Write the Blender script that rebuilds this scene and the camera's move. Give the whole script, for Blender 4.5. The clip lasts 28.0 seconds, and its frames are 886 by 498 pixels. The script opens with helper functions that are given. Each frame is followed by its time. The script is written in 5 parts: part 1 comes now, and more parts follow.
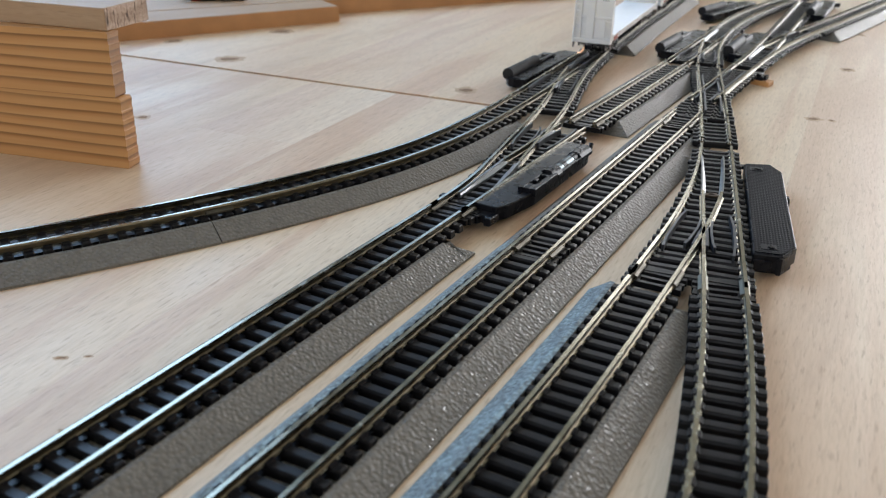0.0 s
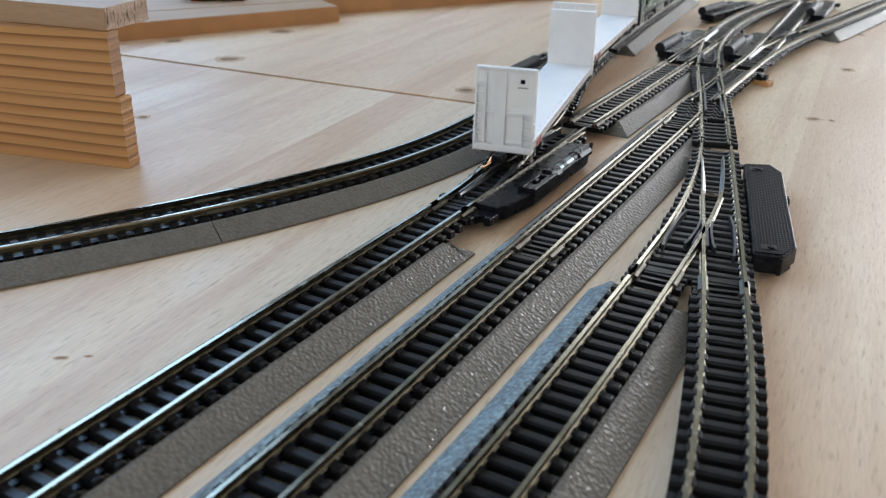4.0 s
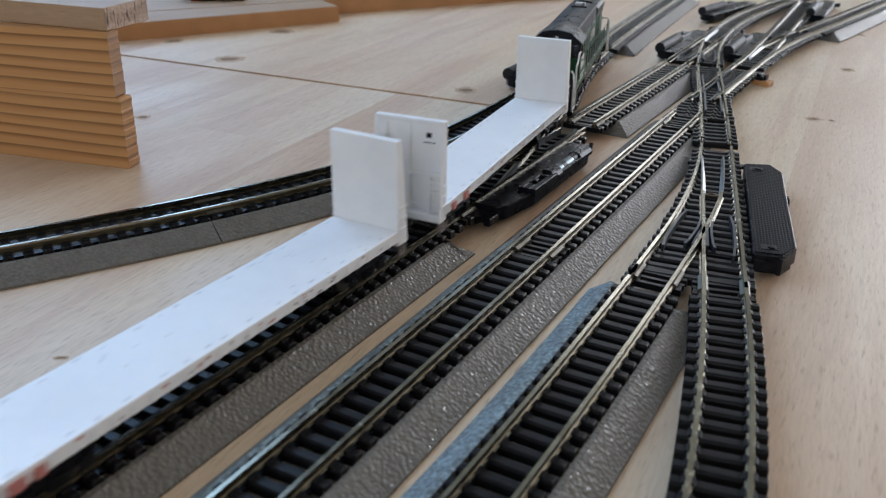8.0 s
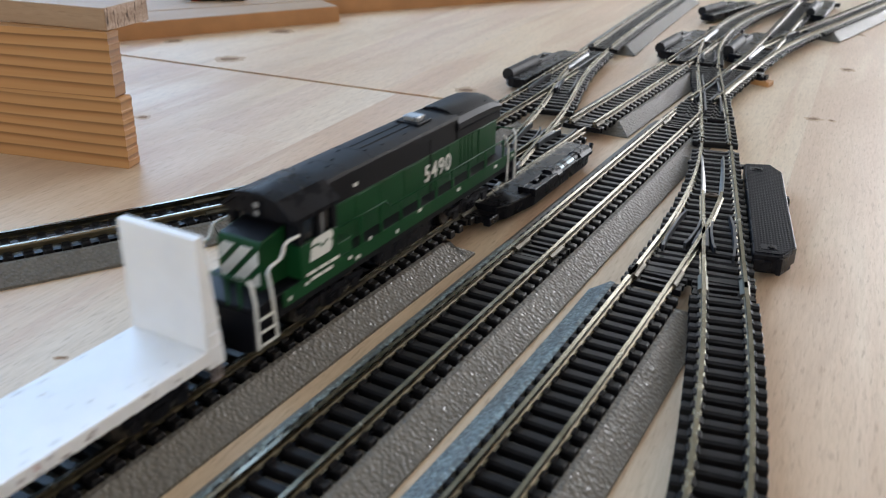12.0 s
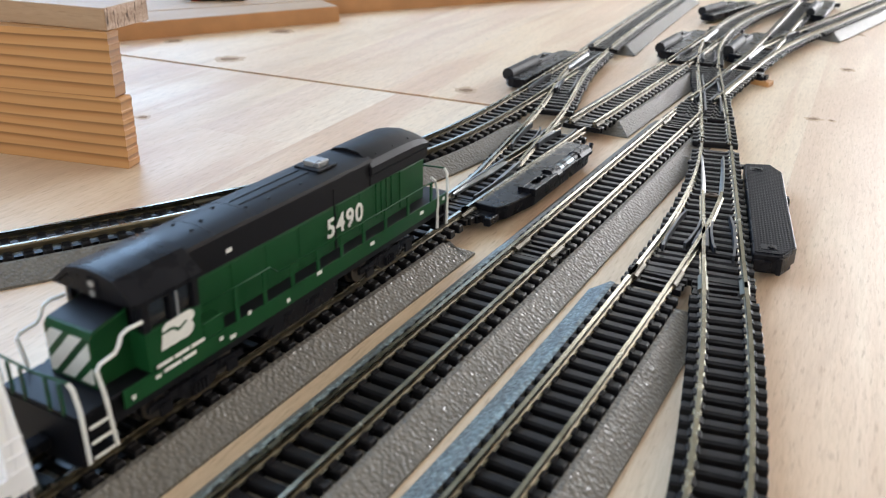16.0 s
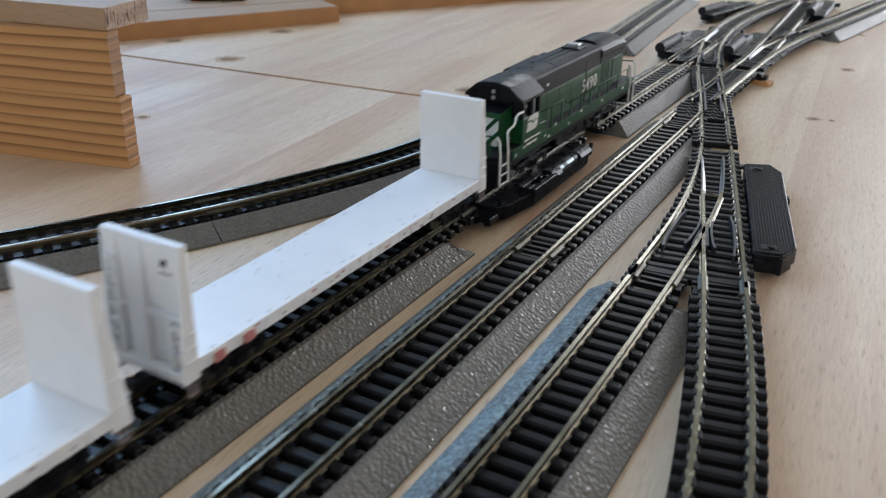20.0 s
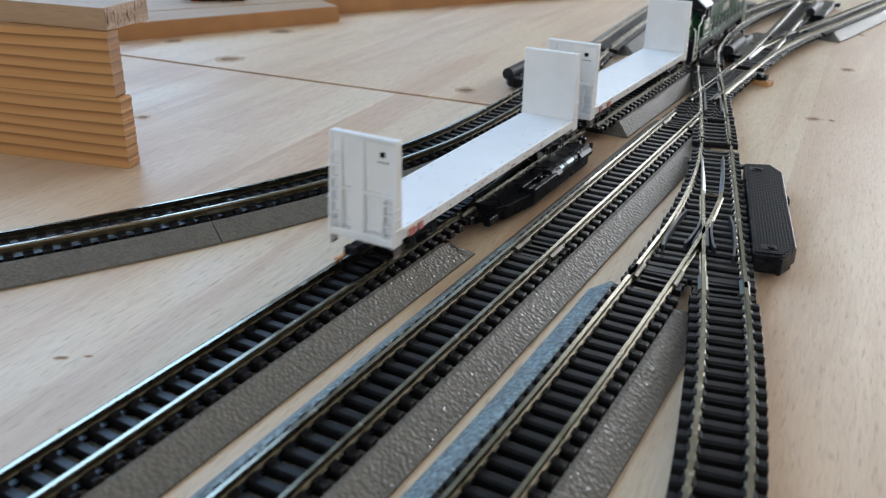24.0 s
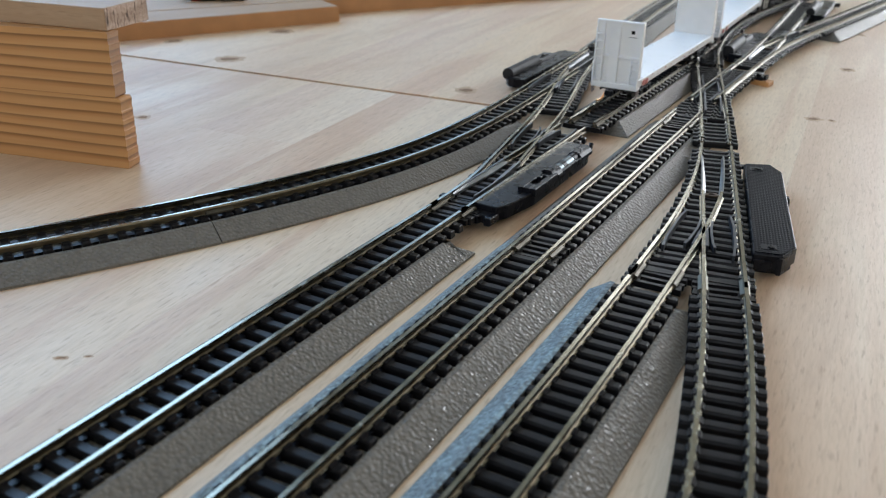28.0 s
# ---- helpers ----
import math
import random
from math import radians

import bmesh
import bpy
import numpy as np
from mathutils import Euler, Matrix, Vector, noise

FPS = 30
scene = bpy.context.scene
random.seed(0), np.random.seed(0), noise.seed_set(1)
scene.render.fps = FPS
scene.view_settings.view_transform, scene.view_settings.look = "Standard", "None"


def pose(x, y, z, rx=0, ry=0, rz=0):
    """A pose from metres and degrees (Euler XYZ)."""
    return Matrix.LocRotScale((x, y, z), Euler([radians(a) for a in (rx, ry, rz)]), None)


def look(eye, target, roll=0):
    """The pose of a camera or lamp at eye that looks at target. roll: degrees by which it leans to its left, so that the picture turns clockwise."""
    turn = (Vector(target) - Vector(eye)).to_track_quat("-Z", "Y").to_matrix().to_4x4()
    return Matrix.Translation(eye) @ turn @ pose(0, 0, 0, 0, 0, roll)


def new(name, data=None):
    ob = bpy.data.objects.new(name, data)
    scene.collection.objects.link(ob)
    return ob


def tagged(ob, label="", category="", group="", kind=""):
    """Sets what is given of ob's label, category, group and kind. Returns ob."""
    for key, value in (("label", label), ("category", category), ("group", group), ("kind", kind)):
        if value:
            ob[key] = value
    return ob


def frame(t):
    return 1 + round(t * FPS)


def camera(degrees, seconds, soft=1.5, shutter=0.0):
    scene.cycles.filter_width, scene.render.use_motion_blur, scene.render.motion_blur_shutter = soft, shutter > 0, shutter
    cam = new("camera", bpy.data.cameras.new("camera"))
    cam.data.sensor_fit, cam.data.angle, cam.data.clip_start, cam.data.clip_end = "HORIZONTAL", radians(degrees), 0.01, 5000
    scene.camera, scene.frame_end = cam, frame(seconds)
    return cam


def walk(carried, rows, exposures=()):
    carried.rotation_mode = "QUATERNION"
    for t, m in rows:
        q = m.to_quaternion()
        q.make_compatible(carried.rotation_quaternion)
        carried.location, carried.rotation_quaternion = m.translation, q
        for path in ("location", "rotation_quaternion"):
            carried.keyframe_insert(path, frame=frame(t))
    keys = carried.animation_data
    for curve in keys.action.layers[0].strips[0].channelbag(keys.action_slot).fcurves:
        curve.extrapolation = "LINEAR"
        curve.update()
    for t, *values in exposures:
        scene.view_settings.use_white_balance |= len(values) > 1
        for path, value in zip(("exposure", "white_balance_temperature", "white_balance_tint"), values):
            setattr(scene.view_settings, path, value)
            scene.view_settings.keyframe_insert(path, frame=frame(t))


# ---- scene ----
# exposure and white balance of the camera, which adapts to the white wagons: seconds, stops, kelvin, tint
EXPOSURES = [(0.0, -0.04, 6740, 13), (1.0, 0.17, 6640, 12), (2.0, -0.01, 6540, 12), (3.0, -0.08, 6540, 12), (6.0, -0.25, 6490, 12), (7.0, -0.32, 6470, 14), (8.0, -0.40, 6370, 14),
             (9.0, -0.48, 6420, 14), (10.0, -0.40, 6470, 14), (11.0, -0.30, 6470, 14), (12.0, -0.05, 6620, 14), (12.5, 0.15, 6770, 14), (14.5, 0.40, 6770, 14), (15.0, 0.45, 6770, 14),
             (17.0, 0.45, 6720, 14), (18.0, 0.16, 6620, 14), (19.0, -0.20, 6500, 13), (20.0, -0.32, 6400, 13), (21.0, -0.32, 6400, 13), (24.0, -0.17, 6420, 11), (28.0, -0.14, 6470, 11)]
# All lengths below are in millimetres of a 9 mm gauge model railway, turned into metres by MM.
MM = 0.001
ZR = 7.3          # rail top over the board
GH = 4.875        # half the distance between rail centres

cam = camera(53.44, 28.0, soft=1.15, shutter=0.9)
cam.data.dof.use_dof, cam.data.dof.focus_distance, cam.data.dof.aperture_fstop = True, 0.26, 30.0
EYE = Vector((114.65, 0.0, 94.65 + ZR)) * MM
CAM_POSE = Matrix.Translation(EYE) @ Euler((0, 0, radians(29.445))).to_matrix().to_4x4() @ pose(0, 0, 0, 90 - 24.734, 0, 0) @ pose(0, 0, 0, 0, 0, 0.872)
walk(cam, [(0.0, CAM_POSE), (28.0, CAM_POSE)], exposures=EXPOSURES)

# ---------------------------------------------------------------- light
world = bpy.data.worlds.new("daylight")
scene.world = world
world.use_nodes = True
wn, wl = world.node_tree.nodes, world.node_tree.links
sky = wn.new("ShaderNodeTexSky")
sky.sky_type, sky.sun_disc = "NISHITA", False
sky.sun_elevation, sky.sun_rotation = radians(35), radians(150)
wl.new(sky.outputs[0], wn["Background"].inputs[0])
wn["Background"].inputs[1].default_value = 0.12


def window_light(name, centre, target, w, h, watts, colour):
    data = bpy.data.lights.new(name, "AREA")
    data.shape, data.size, data.size_y, data.energy, data.color = "RECTANGLE", w, h, watts, colour
    ob = new(name, data)
    ob.matrix_world = look(Vector(centre), Vector(target))
    return ob


window_light("window_light_left", (-2.93, 1.28, 2.30), (0.0, 1.28, 2.30), 3.7, 2.4, 198, (0.40, 0.655, 1.0))
window_light("window_light_far", (1.22, 3.97, 0.95), (1.22, 0.0, 0.95), 2.3, 1.5, 132, (0.91, 0.955, 1.0))
window_light("window_light_back", (0.3, -2.72, 1.2), (0.3, 0.0, 1.2), 2.6, 1.7, 24, (0.90, 0.96, 1.0))
# added fill, no known window: gives the rail heads their highlights
window_light("rail_glint_fill", (-1.12, 3.97, 1.7), (-1.12, 0.0, 1.7), 0.6, 1.0, 10, (0.93, 0.98, 1.0))
window_light("window_light_far_left", (-2.3, 3.97, 1.65), (-2.3, 0.0, 1.65), 0.8, 0.9, 6, (0.42, 0.67, 1.0))

# ---------------------------------------------------------------- materials
class Mat:
    """A node material with a few short helpers."""

    def __init__(self, name, colour, rough=0.5, metal=0.0, spec=0.5):
        self.m = bpy.data.materials.new(name)
        self.m.use_nodes = True
        self.n, self.l = self.m.node_tree.nodes, self.m.node_tree.links
        self.b = self.n["Principled BSDF"]
        self.b.inputs["Base Color"].default_value = (*colour, 1)
        self.b.inputs["Roughness"].default_value = rough
        self.b.inputs["Metallic"].default_value = metal
        self.b.inputs["Specular IOR Level"].default_value = spec
        self.co = None

    def coords(self, scale=(1, 1, 1), rot=(0, 0, 0), space="Object"):
        t = self.n.new("ShaderNodeTexCoord")
        mp = self.n.new("ShaderNodeMapping")
        mp.inputs["Scale"].default_value = scale
        mp.inputs["Rotation"].default_value = rot
        self.l.new(t.outputs[space], mp.inputs[0])
        return mp.outputs[0]

    def world_coords(self, scale=(1, 1, 1), rot=(0, 0, 0)):
        t = self.n.new("ShaderNodeNewGeometry")
        mp = self.n.new("ShaderNodeMapping")
        mp.inputs["Scale"].default_value = scale
        mp.inputs["Rotation"].default_value = rot
        self.l.new(t.outputs["Position"], mp.inputs[0])
        return mp.outputs[0]

    def noise(self, co, scale, detail=4, rough=0.55, distort=0.0):
        t = self.n.new("ShaderNodeTexNoise")
        t.inputs["Scale"].default_value, t.inputs["Detail"].default_value = scale, detail
        t.inputs["Roughness"].default_value, t.inputs["Distortion"].default_value = rough, distort
        self.l.new(co, t.inputs["Vector"])
        return t.outputs[0]

    def voronoi(self, co, scale, feature="F1"):
        t = self.n.new("ShaderNodeTexVoronoi")
        t.feature = feature
        t.inputs["Scale"].default_value = scale
        self.l.new(co, t.inputs["Vector"])
        return t.outputs["Distance"]

    def ramp(self, fac, stops):
        r = self.n.new("ShaderNodeValToRGB")
        e = r.color_ramp.elements
        while len(e) < len(stops):
            e.new(0.5)
        for el, (p, col) in zip(e, stops):
            el.position = p
            el.color = (*col, 1) if len(col) == 3 else col
        self.l.new(fac, r.inputs[0])
        return r.outputs[0]

    def grey(self, fac, a, b, lo=0.3, hi=0.7):
        return self.ramp(fac, [(lo, (a, a, a)), (hi, (b, b, b))])

    def mix(self, fac, a, b, mode="MIX"):
        x = self.n.new("ShaderNodeMix")
        x.data_type, x.blend_type = "RGBA", mode
        for sock, v in ((x.inputs[0], fac), (x.inputs[6], a), (x.inputs[7], b)):
            if isinstance(v, (int, float)):
                sock.default_value = v
            elif isinstance(v, tuple):
                sock.default_value = (*v, 1)
            else:
                self.l.new(v, sock)
        return x.outputs[2]

    def colour(self, sock):
        self.l.new(sock, self.b.inputs["Base Color"])
        return self

    def rough(self, sock):
        self.l.new(sock, self.b.inputs["Roughness"])
        return self

    def bump(self, sock, strength, depth):
        x = self.n.new("ShaderNodeBump")
        x.inputs["Strength"].default_value, x.inputs["Distance"].default_value = strength, depth
        self.l.new(sock, x.inputs["Height"])
        if self.b.inputs["Normal"].is_linked:
            self.l.new(self.b.inputs["Normal"].links[0].from_socket, x.inputs["Normal"])
        self.l.new(x.outputs[0], self.b.inputs["Normal"])
        return self

    def random(self):
        t = self.n.new("ShaderNodeObjectInfo")
        return t.outputs["Random"]


def wood_board(name="pale_spruce", pale=0.0, grain=0.13, age=0.0):
    """Pale edge-glued spruce, lightly sanded; the grain runs along the local x of each stave."""
    m = Mat(name, (0.6, 0.5, 0.38), 0.45, 0.0, 0.28)
    co = m.coords()
    rnd = m.random()
    add = m.n.new("ShaderNodeVectorMath")
    add.operation = "ADD"
    cr = m.n.new("ShaderNodeCombineXYZ")
    mul = m.n.new("ShaderNodeMath")
    mul.operation, mul.inputs[1].default_value = "MULTIPLY", 7.3
    m.l.new(rnd, mul.inputs[0])
    m.l.new(mul.outputs[0], cr.inputs[0])
    m.l.new(mul.outputs[0], cr.inputs[1])
    m.l.new(co, add.inputs[0])
    m.l.new(cr.outputs[0], add.inputs[1])
    st = m.n.new("ShaderNodeMapping")
    st.inputs["Scale"].default_value = (1.6, 22, 22)
    m.l.new(add.outputs[0], st.inputs[0])
    broad = m.noise(st.outputs[0], 1.0, 4, 0.55, 1.4)
    st2 = m.n.new("ShaderNodeMapping")
    st2.inputs["Scale"].default_value = (14, 420, 420)
    m.l.new(add.outputs[0], st2.inputs[0])
    fine = m.noise(st2.outputs[0], 1.0, 3, 0.6, 0.2)
    col = m.ramp(broad, [(0.34, (0.555, 0.365, 0.24)), (0.455, (0.625, 0.44, 0.295)), (0.495, (0.675, 0.515, 0.35)), (0.7, (0.705, 0.56, 0.40))])
    col = m.mix(grain, col, m.ramp(fine, [(0.35, (0.44, 0.315, 0.21)), (0.62, (0.68, 0.57, 0.44))]))
    tone = m.ramp(rnd, [(0.0, (0.96, 0.90, 0.84)), (0.5, (1.0, 1.0, 1.0)), (1.0, (0.98, 0.95, 0.92))])
    col = m.mix(1.0, col, tone, "MULTIPLY")
    col = m.mix(pale, col, (0.88, 0.74, 0.635))
    st3 = m.n.new("ShaderNodeMapping")
    st3.inputs["Scale"].default_value = (170, 1100, 1100)
    m.l.new(add.outputs[0], st3.inputs[0])
    fleck = m.noise(st3.outputs[0], 1.0, 2, 0.5, 0.0)
    col = m.mix(m.grey(fleck, 0.0, 0.55, 0.58, 0.72), col, (0.38, 0.25, 0.16))
    st4 = m.n.new("ShaderNodeMapping")
    st4.inputs["Scale"].default_value = (140, 900, 900)
    m.l.new(add.outputs[0], st4.inputs[0])
    short = m.noise(st4.outputs[0], 1.0, 3, 0.6, 0.3)
    col = m.mix(min(1.0, grain * 1.7), col, m.ramp(short, [(0.3, (0.78, 0.73, 0.69)), (0.62, (1.0, 1.0, 1.0))]), "MULTIPLY")
    st5 = m.n.new("ShaderNodeMapping")
    st5.inputs["Scale"].default_value = (130, 1250, 1250)
    m.l.new(add.outputs[0], st5.inputs[0])
    fibre = m.noise(st5.outputs[0], 1.0, 2, 0.7, 0.6)
    col = m.mix(0.36, col, m.ramp(fibre, [(0.3, (0.70, 0.65, 0.60)), (0.5, (1.0, 1.0, 1.0)), (0.68, (1.12, 1.14, 1.16))]), "MULTIPLY")
    band = m.noise(m.world_coords((70, 9, 70), (0, 0, radians(4.8))), 1.0, 3, 0.6, 0.5)
    col = m.mix(m.grey(band, 0.0, 0.4, 0.55, 0.75), col, (0.40, 0.26, 0.165))
    blotch = m.noise(m.world_coords((14, 5, 14)), 1.0, 3, 0.6, 0.8)
    col = m.mix(m.grey(blotch, 0.0, 0.6, 0.46, 0.72), col, (0.49, 0.32, 0.205))
    if age:
        col = m.mix(age, col, (0.86, 0.78, 0.70), "MULTIPLY")
        col = m.mix(age * 0.8, col, (0.32, 0.215, 0.14))
        m.b.inputs["Specular IOR Level"].default_value = 0.1
    m.colour(col).rough(m.mix(0.6, m.grey(fine, 0.36, 0.5), m.grey(blotch, 0.34, 0.56, 0.35, 0.7)))
    m.bump(fine, 0.08, 0.0002).bump(fibre, 0.12, 0.0002)
    return m.m


def pine_block(name="planed_pine", grey=0.0):
    """Orange-yellow planed pine with clear growth rings along the length."""
    m = Mat(name, (0.5, 0.3, 0.12), 0.5, 0.0, 0.22)
    co = m.coords((1.2, 9, 30))
    warp = m.noise(co, 1.0, 2, 0.5)
    w = m.n.new("ShaderNodeTexWave")
    w.wave_type, w.bands_direction, w.wave_profile = "BANDS", "Z", "SAW"
    w.inputs["Scale"].default_value, w.inputs["Distortion"].default_value = 82, 3.4
    w.inputs["Detail"].default_value, w.inputs["Detail Scale"].default_value = 1.5, 0.5
    m.l.new(m.coords((0.25, 0.9, 1.0)), w.inputs["Vector"])
    fade = m.noise(m.coords((3, 40, 160)), 1.0, 3, 0.6)
    rings = m.ramp(w.outputs[1], [(0.0, (0.25, 0.11, 0.035)), (0.07, (0.53, 0.27, 0.105)), (0.45, (0.51, 0.25, 0.092)), (0.72, (0.41, 0.18, 0.06)), (0.88, (0.23, 0.095, 0.03)), (1.0, (0.16, 0.06, 0.02))])
    rings = m.mix(m.grey(fade, 0.0, 0.4, 0.48, 0.72), rings, (0.46, 0.235, 0.082))
    fib = m.noise(m.coords((20, 500, 500)), 1.0, 2)
    col = m.mix(0.14, rings, m.ramp(warp, [(0.3, (0.34, 0.165, 0.058)), (0.7, (0.50, 0.27, 0.10))]))
    col = m.mix(0.12, col, m.ramp(fib, [(0.3, (0.3, 0.17, 0.07)), (0.7, (0.7, 0.5, 0.28))]))
    col = m.mix(grey, col, (0.25, 0.18, 0.15))
    m.colour(col).bump(fib, 0.2, 0.0002)
    return m.m


def end_grain():
    m = Mat("end_grain", (0.4, 0.28, 0.18), 0.7)
    co = m.coords((1, 1, 1), (0, 0.35, 0))
    w = m.n.new("ShaderNodeTexWave")
    w.wave_type, w.bands_direction = "BANDS", "X"
    w.inputs["Scale"].default_value, w.inputs["Distortion"].default_value = 110, 2.5
    m.l.new(co, w.inputs["Vector"])
    n = m.noise(m.coords(), 900, 3)
    pores = m.noise(m.coords((1.0, 1.0, 0.16), (0, 0.5, 0)), 1100, 2, 0.5)
    col = m.ramp(w.outputs[1], [(0.2, (0.46, 0.33, 0.25)), (0.8, (0.30, 0.20, 0.14))])
    m.colour(m.mix(0.4, col, m.ramp(n, [(0.4, (0.24, 0.16, 0.11)), (0.6, (0.5, 0.38, 0.3))])))
    m.colour(m.mix(m.grey(pores, 0.0, 0.9, 0.58, 0.66), m.b.inputs["Base Color"].links[0].from_socket, (0.05, 0.026, 0.014))).bump(n, 0.5, 0.0004)
    return m.m


def plain(name, colour, rough, metal=0.0, vary=0.15, scale=300, bump=0.0, spec=0.5, wear=0.08):
    m = Mat(name, colour, rough, metal, spec)
    n = m.noise(m.coords(), scale, 4)
    lo = tuple(c * (1 - vary) for c in colour)
    hi = tuple(min(1, c * (1 + vary)) for c in colour)
    m.colour(m.ramp(n, [(0.3, lo), (0.7, hi)]))
    m.rough(m.grey(n, max(0, rough - wear), min(1, rough + wear)))
    if bump:
        m.bump(n, bump, 0.0003)
    return m.m


def roadbed_foam(name="roadbed_foam", tint=None):
    """Grey-brown moulded foam roadbed with a granular, faintly glinting skin."""
    m = Mat(name, (0.13, 0.115, 0.09), 0.42, 0.0, 0.33)
    co = m.world_coords()
    cell = m.voronoi(co, 1150, "SMOOTH_F1")
    n = m.noise(co, 260, 3)
    col = m.ramp(n, [(0.3, (0.140, 0.127, 0.106)), (0.7, (0.174, 0.158, 0.134))])
    m.colour(m.mix(0.25, col, m.ramp(cell, [(0.1, (0.19, 0.173, 0.145)), (0.6, (0.07, 0.063, 0.052))])))
    # tint is a bluish window sheen painted into the colour; worn only mottles it
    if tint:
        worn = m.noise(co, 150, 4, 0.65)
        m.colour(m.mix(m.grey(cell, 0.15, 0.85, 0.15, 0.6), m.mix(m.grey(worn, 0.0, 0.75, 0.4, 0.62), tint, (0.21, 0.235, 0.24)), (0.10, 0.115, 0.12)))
    m.rough(m.grey(m.noise(co, 1500, 2), 0.16, 0.6, 0.34, 0.46))
    m.bump(cell, 0.7, 0.0005)
    return m.m


WOOD, PINE, ENDGRAIN = wood_board(), pine_block(), end_grain()
EDGE = plain("orange_pine_edge", (0.45, 0.23, 0.10), 0.5, 0, 0.12, 60)
WOOD_AGED = wood_board("aged_spruce", 0.0, 0.3, 0.75)
WOOD_PALE = wood_board("bleached_spruce", 0.1, 0.24)
PINE_END, PINE_END_GREY = pine_block("sawn_pine", 0.25), pine_block("grey_sawn_pine", 0.55)
FOAM = roadbed_foam()
# the same foam with the left window's reflection painted in
SHEENFOAM = roadbed_foam("sheen_painted_foam", (0.36, 0.45, 0.45))
SLEEPER = plain("sleeper_plastic", (0.0085, 0.008, 0.009), 0.35, 0, 0.25, 400, 0.15, 0.15)
BLACK = plain("black_plastic", (0.008, 0.008, 0.010), 0.29, 0, 0.2, 250, 0.0, 0.11)
FROG = plain("frog_plastic", (0.022, 0.024, 0.03), 0.4, 0, 0.15, 300)
RAIL = plain("nickel_silver", (0.29, 0.265, 0.205), 0.22, 1.0, 0.12, 220)
# rail metal darkened to paint in the reflection of sleepers and ground
WEB = plain("reflection_dark_web", (0.13, 0.11, 0.075), 0.36, 1.0, 0.2, 260)
JOINER = plain("joiner_metal", (0.12, 0.108, 0.085), 0.5, 1.0, 0.1, 300)
STEEL = plain("plunger_steel", (0.10, 0.125, 0.135), 0.30, 1.0, 0.05, 200)
COPPER = plain("copper_spring", (0.88, 0.42, 0.2), 0.3, 1.0, 0.1, 300)
WHITE = plain("white_print", (0.80, 0.80, 0.80), 0.45, 0, 0.03, 150)
GREEN = plain("green_paint", (0.006, 0.056, 0.017), 0.38, 0, 0.1, 200, 0.0, 0.22)
RAILGREEN = plain("dull_green_paint", (0.006, 0.05, 0.018), 0.6, 0, 0.1, 200, 0.0, 0.15)
LBLACK = plain("roof_black", (0.005, 0.005, 0.007), 0.46, 0, 0.1, 60, 0.0, 0.16, 0.04)
PALE = plain("white_paint", (0.72, 0.72, 0.68), 0.45, 0, 0.06, 300)
CEILPAINT = plain("ceiling_paint", (0.46, 0.43, 0.38), 0.85, 0, 0.03, 4)
CREAM = plain("cream_wall_paint", (0.72, 0.68, 0.58), 0.85, 0, 0.03, 4)
TAN = plain("beige_wall_paint", (0.52, 0.44, 0.33), 0.8, 0, 0.04, 4)
OCHRE = plain("ochre_wall_paint", (0.70, 0.52, 0.36), 0.85, 0, 0.03, 4)
WALLPAINT = plain("wall_paint", (0.45, 0.44, 0.41), 0.8, 0, 0.04, 4)
REDWHITE = plain("red_marking", (0.45, 0.17, 0.15), 0.5, 0, 0.1, 300)
for name, value in (("Subsurface Weight", 0.4), ("Subsurface Scale", 0.0015)):
    WHITE.node_tree.nodes["Principled BSDF"].inputs[name].default_value = value
WHITE.node_tree.nodes["Principled BSDF"].inputs["Subsurface Radius"].default_value = (1.0, 0.97, 0.85)
DARKRED = plain("dark_red_paint", (0.16, 0.015, 0.012), 0.4, 0, 0.1, 200)
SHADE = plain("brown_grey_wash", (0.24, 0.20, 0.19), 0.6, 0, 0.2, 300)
PRINT_GREY = plain("print_grey", (0.66, 0.66, 0.66), 0.5, 0, 0.1, 300)
SILVER = plain("silver_paint", (0.36, 0.37, 0.38), 0.3, 0.6, 0.06, 300)
GLASSDARK = plain("dark_glass", (0.012, 0.013, 0.016), 0.08, 0, 0.1, 300)
WHEEL = plain("blackened_steel", (0.10, 0.095, 0.09), 0.35, 1.0, 0.1, 300)
BLADE = plain("blade_steel", (0.19, 0.195, 0.20), 0.36, 1.0, 0.1, 300)
BRONZE = plain("dull_bronze", (0.11, 0.085, 0.065), 0.45, 1.0, 0.2, 300)
MATT = plain("matt_black", (0.012, 0.012, 0.014), 0.55, 0, 0.2, 200, 0.0, 0.25)

# ---------------------------------------------------------------- geometry helpers
def bm_box(bm, x0, x1, y0, y1, z0, z1):
    v = [bm.verts.new(p) for p in ((x0, y0, z0), (x1, y0, z0), (x1, y1, z0), (x0, y1, z0), (x0, y0, z1), (x1, y0, z1), (x1, y1, z1), (x0, y1, z1))]
    return [bm.faces.new([v[i] for i in q]) for q in ((3, 2, 1, 0), (4, 5, 6, 7), (0, 1, 5, 4), (1, 2, 6, 5), (2, 3, 7, 6), (3, 0, 4, 7))]


